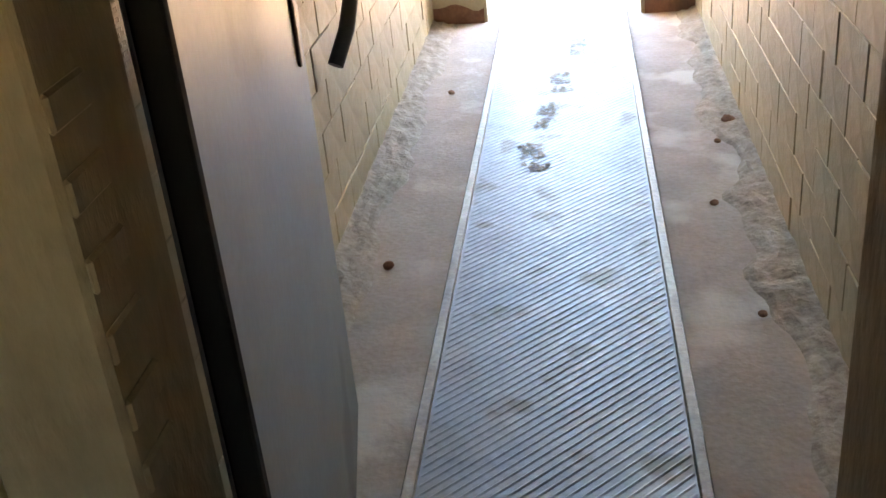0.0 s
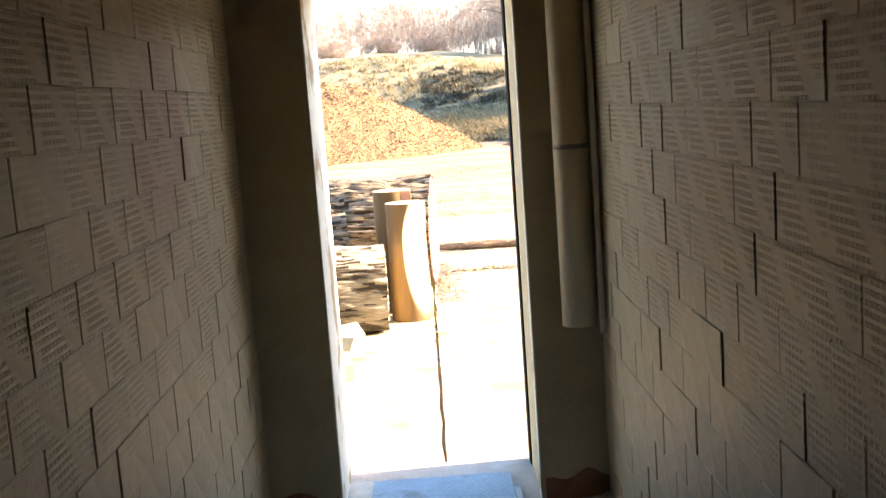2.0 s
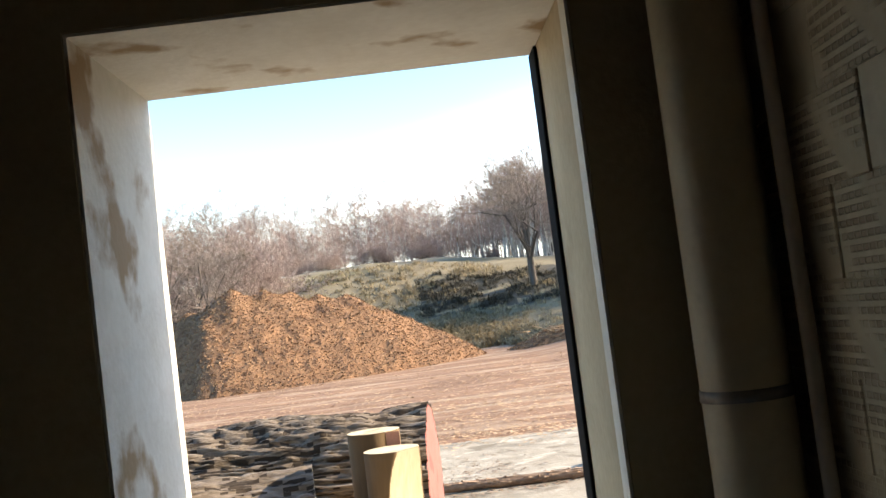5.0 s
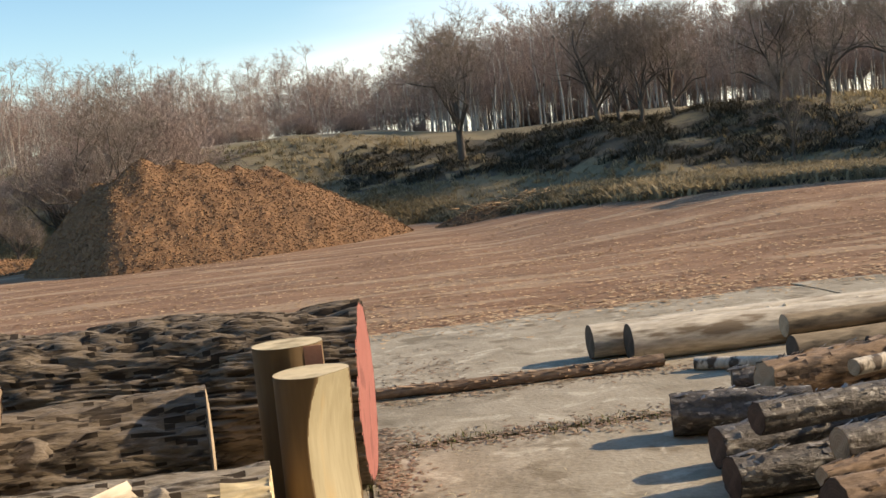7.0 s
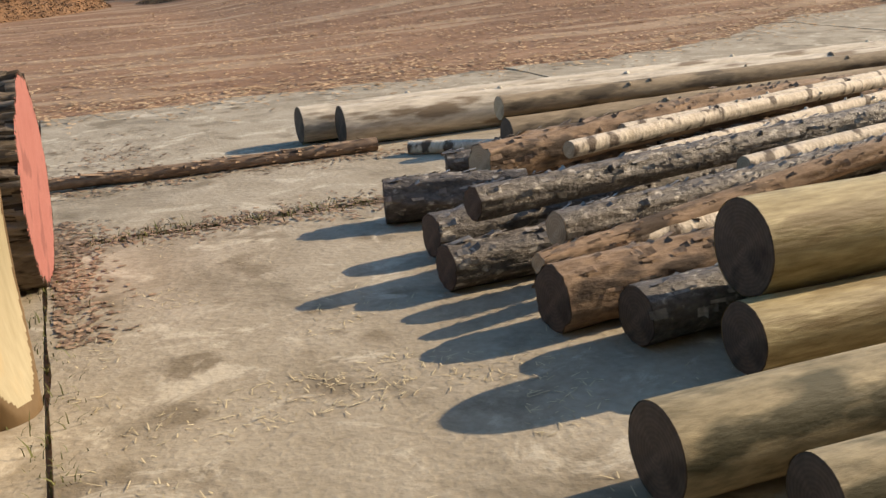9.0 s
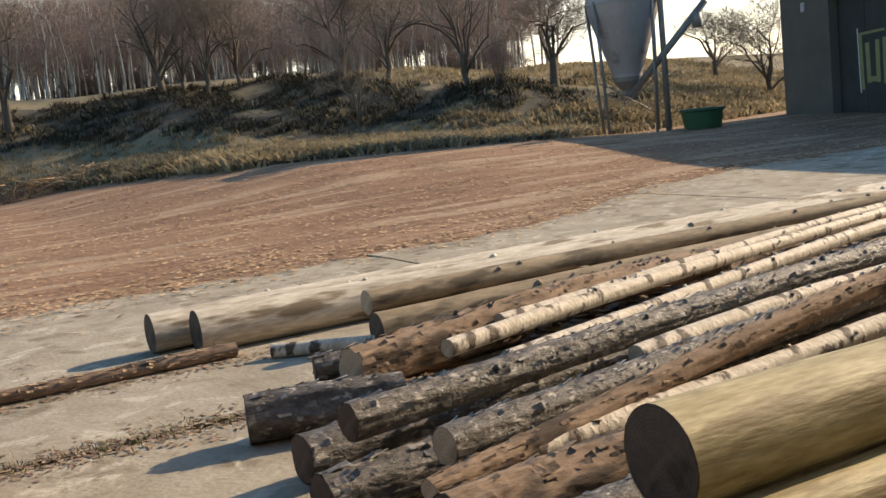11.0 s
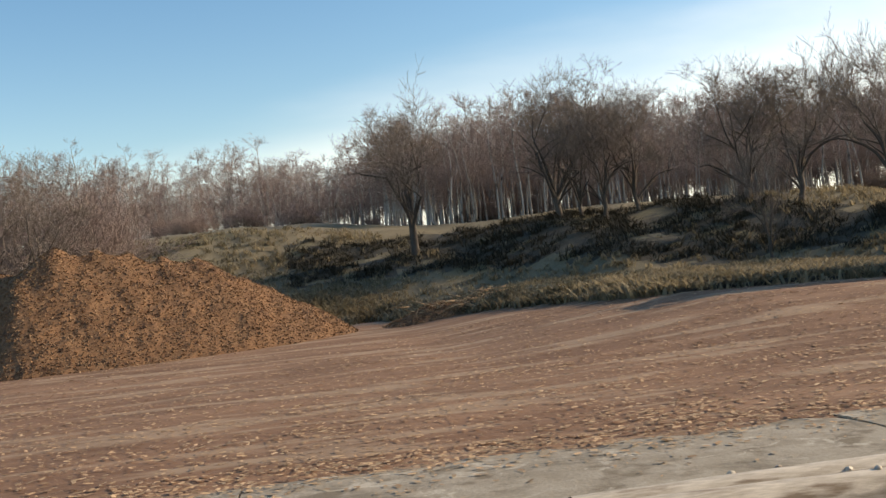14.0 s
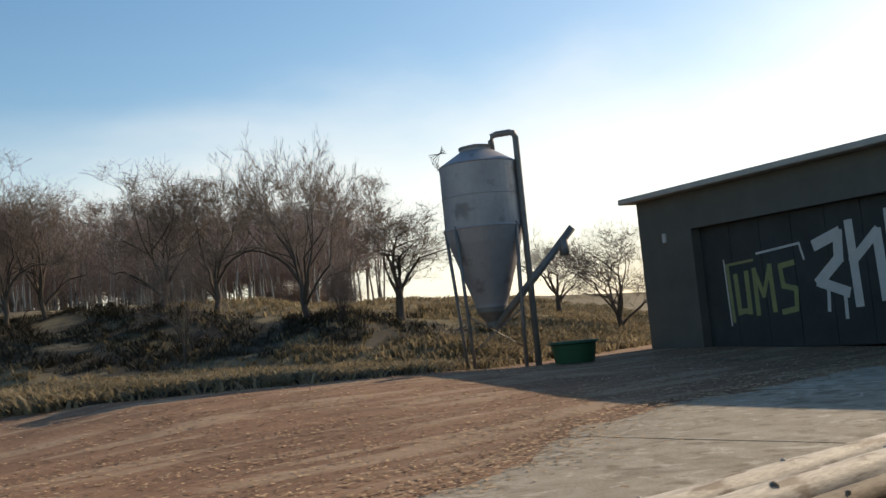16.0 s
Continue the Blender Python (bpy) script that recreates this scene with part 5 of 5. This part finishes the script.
bm = bmesh.new()
pp = rv * 1.08 + fv * 0.25
top = rv * 0.42 + fv * 0.1
pth = [(pp.x, pp.y, 0.0), (pp.x, pp.y, 3.0), (pp.x, pp.y, 5.8)]
for k in range(7):
    a = math.pi * k / 6
    c = (pp + top) / 2
    h = (pp - top) / 2
    pth.append((c.x + h.x * math.cos(a), c.y + h.y * math.cos(a), 5.95 + 0.16 * min(1, math.sin(a) * 1.6)))
pth.append((top.x, top.y, 5.72))
tube(bm, pth, [0.085] * len(pth), 12)
part("fill_pipe", bm, M_SILOSTEEL, silo, "dark grey fill pipe bent over the top")
bm = bmesh.new()
a0, a1 = rv * 0.05 + fv * 0.2, rv * 2.3 + fv * 0.3
tube(bm, [(a0.x, a0.y, 1.05), (a1.x, a1.y, 3.45)], [0.10, 0.10], 12)
part("auger", bm, M_SILOSTEEL, silo, "dark slanting auger tube")
bm = bmesh.new()
am = a0.lerp(a1, 0.88)
tube(bm, [(am.x, am.y, 2.75), (am.x, am.y, 3.15)], [0.13, 0.13], 12)
part("auger_spout", bm, M_SILOSTEEL, silo)
bm = bmesh.new()
lf = -rv * 0.98
for k in range(5):
    h = Vector((lf.x * (1.0 + 0.05 * k), lf.y * (1.0 + 0.05 * k)))
    tube(bm, [(h.x, h.y, 5.2 + 0.08 * k), (h.x * 1.08, h.y * 1.08, 5.55 + 0.06 * k), (h.x * (0.92 - 0.06 * k), h.y * (0.92 - 0.06 * k), 6.0 - 0.05 * k)], [0.012] * 3, 5)
part("ladder_hoop", bm, M_SILOSTEEL, silo)

# green tub beside the silo
tx, ty = polar(1.174, 4.489, 46.1, 27.0)
tub = empty("feed_tub", (tx, ty, flat_z(tx, ty) + 0.0), "dark green round plastic tub on the ground by the silo", "tub")
part("bowl", lathe([(0.02, 0.03), (0.46, 0.03), (0.50, 0.0), (0.58, 0.48), (0.62, 0.50), (0.60, 0.52), (0.56, 0.50), (0.48, 0.06), (0.02, 0.05)]), M_TUB, tub)
part("rim", lathe([(0.60, 0.47), (0.65, 0.50), (0.63, 0.54), (0.57, 0.53)]), M_TUB, tub)

# ---- shed ----
shed = empty("shed", label="dark low shed with a wide graffiti-sprayed door", category="shed", turn=heading((25.0, 24.3, -0.1), (23.2, 15.1, -0.1)))
# local x runs along the front, which lies at local y = 0 and faces the yard
EZ = 4.45
FW = 24
part("wall", boxes((0, 2.2, 0, 0.3, 0, EZ)), M_SHED, shed)
part("wall", boxes((2.2, 14.0, 0, 0.3, 3.42, EZ)), M_SHED, shed)
part("wall", boxes((14.0, FW, 0, 0.3, 0, EZ)), M_SHED, shed)
part("wall", boxes((0, 0.3, 0.3, 9, 0, EZ)), M_SHED, shed)
part("wall", boxes((FW - 0.3, FW, 0.3, 9, 0, EZ)), M_SHED, shed)
part("wall", boxes((0.3, FW - 0.3, 8.7, 9, 0, EZ)), M_SHED, shed)
part("roof", boxes((-0.35, FW + 0.3, -0.4, 9.3, EZ, EZ + 0.16), bevel=0.02), M_ROOFEDGE, shed)
gate = part("sliding_door", boxes((2.1, 14.2, 0.32, 0.40, 0.05, 3.5)), M_SHEDDOOR, shed)
for k in range(11):
    part("door_plank", boxes((2.25 + k * 1.07, 3.30 + k * 1.07, 0.30, 0.32, 0.08, 3.40), bevel=0.004), M_SHEDDOOR, gate)


def spray(outline, mi, name, label, off):
    for k, poly in enumerate(outline):
        bm = bmesh.new()
        bm.faces.new([bm.verts.new((x - 0.35, 0.296 - off - 0.0004 * k, z)) for x, z in poly])
        part(name, bm, mi, gate, label)


def bar(x0, z0, x1, z1, w):
    d = Vector((x1 - x0, z1 - z0))
    n_ = Vector((-d.y, d.x)).normalized() * w / 2
    e = d.normalized() * w * 0.3
    return [(x0 + n_.x - e.x, z0 + n_.y - e.y), (x0 - n_.x - e.x, z0 - n_.y - e.y), (x1 - n_.x + e.x, z1 - n_.y + e.y), (x1 + n_.x + e.x, z1 + n_.y + e.y)]


spray([bar(3.5, .8, 3.45, 2.3, .12), bar(3.45, 2.3, 4.4, 2.35, .07), bar(3.75, 1.0, 3.72, 2.0, .16), bar(3.72, 1.05, 4.1, 1.05, .14), bar(4.12, 1.0, 4.12, 2.05, .16), bar(4.4, .95, 4.4, 2.1, .15), bar(4.4, 2.1, 4.65, 1.4, .13), bar(4.65, 1.4, 4.95, 2.15, .13), bar(4.95, 2.15, 4.98, 1.0, .15),
       bar(5.3, 2.1, 5.75, 2.15, .14), bar(5.3, 2.1, 5.35, 1.6, .14), bar(5.35, 1.6, 5.75, 1.5, .14), bar(5.75, 1.5, 5.7, 1.0, .14), bar(5.7, 1.0, 5.25, .95, .14)], M_SPRAYGREEN, "graffiti", "yellow-green sprayed lettering", 0.002)
spray([bar(3.4, .7, 3.35, 2.45, .05), bar(4.55, 2.5, 6.0, 2.6, .06), bar(6.0, 2.6, 6.1, 2.2, .06)], M_SPRAYWHITE, "graffiti_outline", "thin white spray outline", 0.004)
spray([bar(6.5, 2.5, 7.2, 2.7, .28), bar(7.2, 2.7, 7.15, 2.1, .28), bar(7.15, 2.1, 6.5, 1.6, .28), bar(6.5, 1.6, 7.3, 1.3, .25), bar(7.6, 1.0, 7.55, 2.9, .24), bar(7.55, 2.0, 8.3, 2.6, .24), bar(8.3, 2.6, 8.35, 1.1, .26), bar(8.7, 1.2, 8.7, 3.0, .3), bar(8.7, 3.0, 9.4, 2.4, .3), bar(9.4, 2.4, 9.5, 1.2, .3), bar(6.7, .9, 6.75, 1.4, .1), bar(7.2, .7, 7.22, 1.2, .1)], M_SPRAYWHITE, "graffiti", "bold white sprayed lettering", 0.006)
part("wall_lamp", boxes((1.05, 1.2, -0.08, 0.0, 3.15, 3.42), bevel=0.02), M_SPRAYWHITE, shed, "small pale lamp box")

# dead branch pile at the bank's foot
bm = bmesh.new()
for k in range(130):
    x, y = 5.2 + rnd.gauss(0, 0.7), 35.2 + rnd.gauss(0, 0.35)
    z = ground_z(x, y) + 0.1 + abs(rnd.gauss(0, 0.18))
    a = rnd.uniform(0, 6.28)
    l = rnd.uniform(0.3, 0.9)
    tube(bm, [(x, y, z), (x + math.cos(a) * l, y + math.sin(a) * l * 0.5, z + rnd.uniform(-0.05, 0.25))], [0.02, 0.01], 4)
tagged(link("brush_pile", bm, M_CHIP), "low pile of pale dead twigs at the foot of the bank", "brush pile", kind="stuff")

# ---- painted bricks of the passage walls, last ----
BW, BH, JT = 0.2475, 0.1235, 0.006


def brick_mesh(w):
    bm = bmesh.new()
    add_box(bm, -0.012, 0.0028, -w / 2, w / 2, -(BH - 0.0012) / 2, (BH - 0.0012) / 2, bevel=0.0016)
    me = bpy.data.meshes.new("brick")
    bm.to_mesh(me)
    bm.free()
    me.materials.append(M_PAINT)
    return me


full = brick_mesh(BW - JT)
half = brick_mesh(BW / 2 - JT)
for wall, x, turn in ((wl_, XL, 0), (wr_, XR, 180)):
    rb = random.Random(9 if turn else 4)
    far = []
    for c in range(int(CZ / BH)):
        z = c * BH + BH / 2 + 0.004
        y = -0.004 - (BW / 2 if c % 2 else 0)
        while y > YB - 0.0 + BW:
            yc = y - BW / 2
            dx = rb.uniform(-0.002, 0.003)
            m = pose(x + (dx if not turn else -dx), yc + rb.uniform(-0.002, 0.002), z + rb.uniform(-0.0015, 0.0015), rb.uniform(-0.5, 0.5), 0, turn)
            if c < 16 and y > -4.0 and len([o for o in wall.children]) < 300:
                ob = new("brick", full)
                ob.parent = wall
                ob.matrix_world = m
            else:
                far.append((m, False))
            y -= BW
        if c % 2:
            far.append((pose(x, -0.004 - BW / 4, z, 0, 0, turn), True))
    bm = bmesh.new()
    for m, hlf in far:
        k0 = len(bm.verts)
        bm.from_mesh(half if hlf else full)
        bm.verts.ensure_lookup_table()
        for v in bm.verts[k0:]:
            v.co = m @ v.co
    ob = part("bricks_far", bm, M_PAINT, wall)
    ob["kind"] = "stuff"
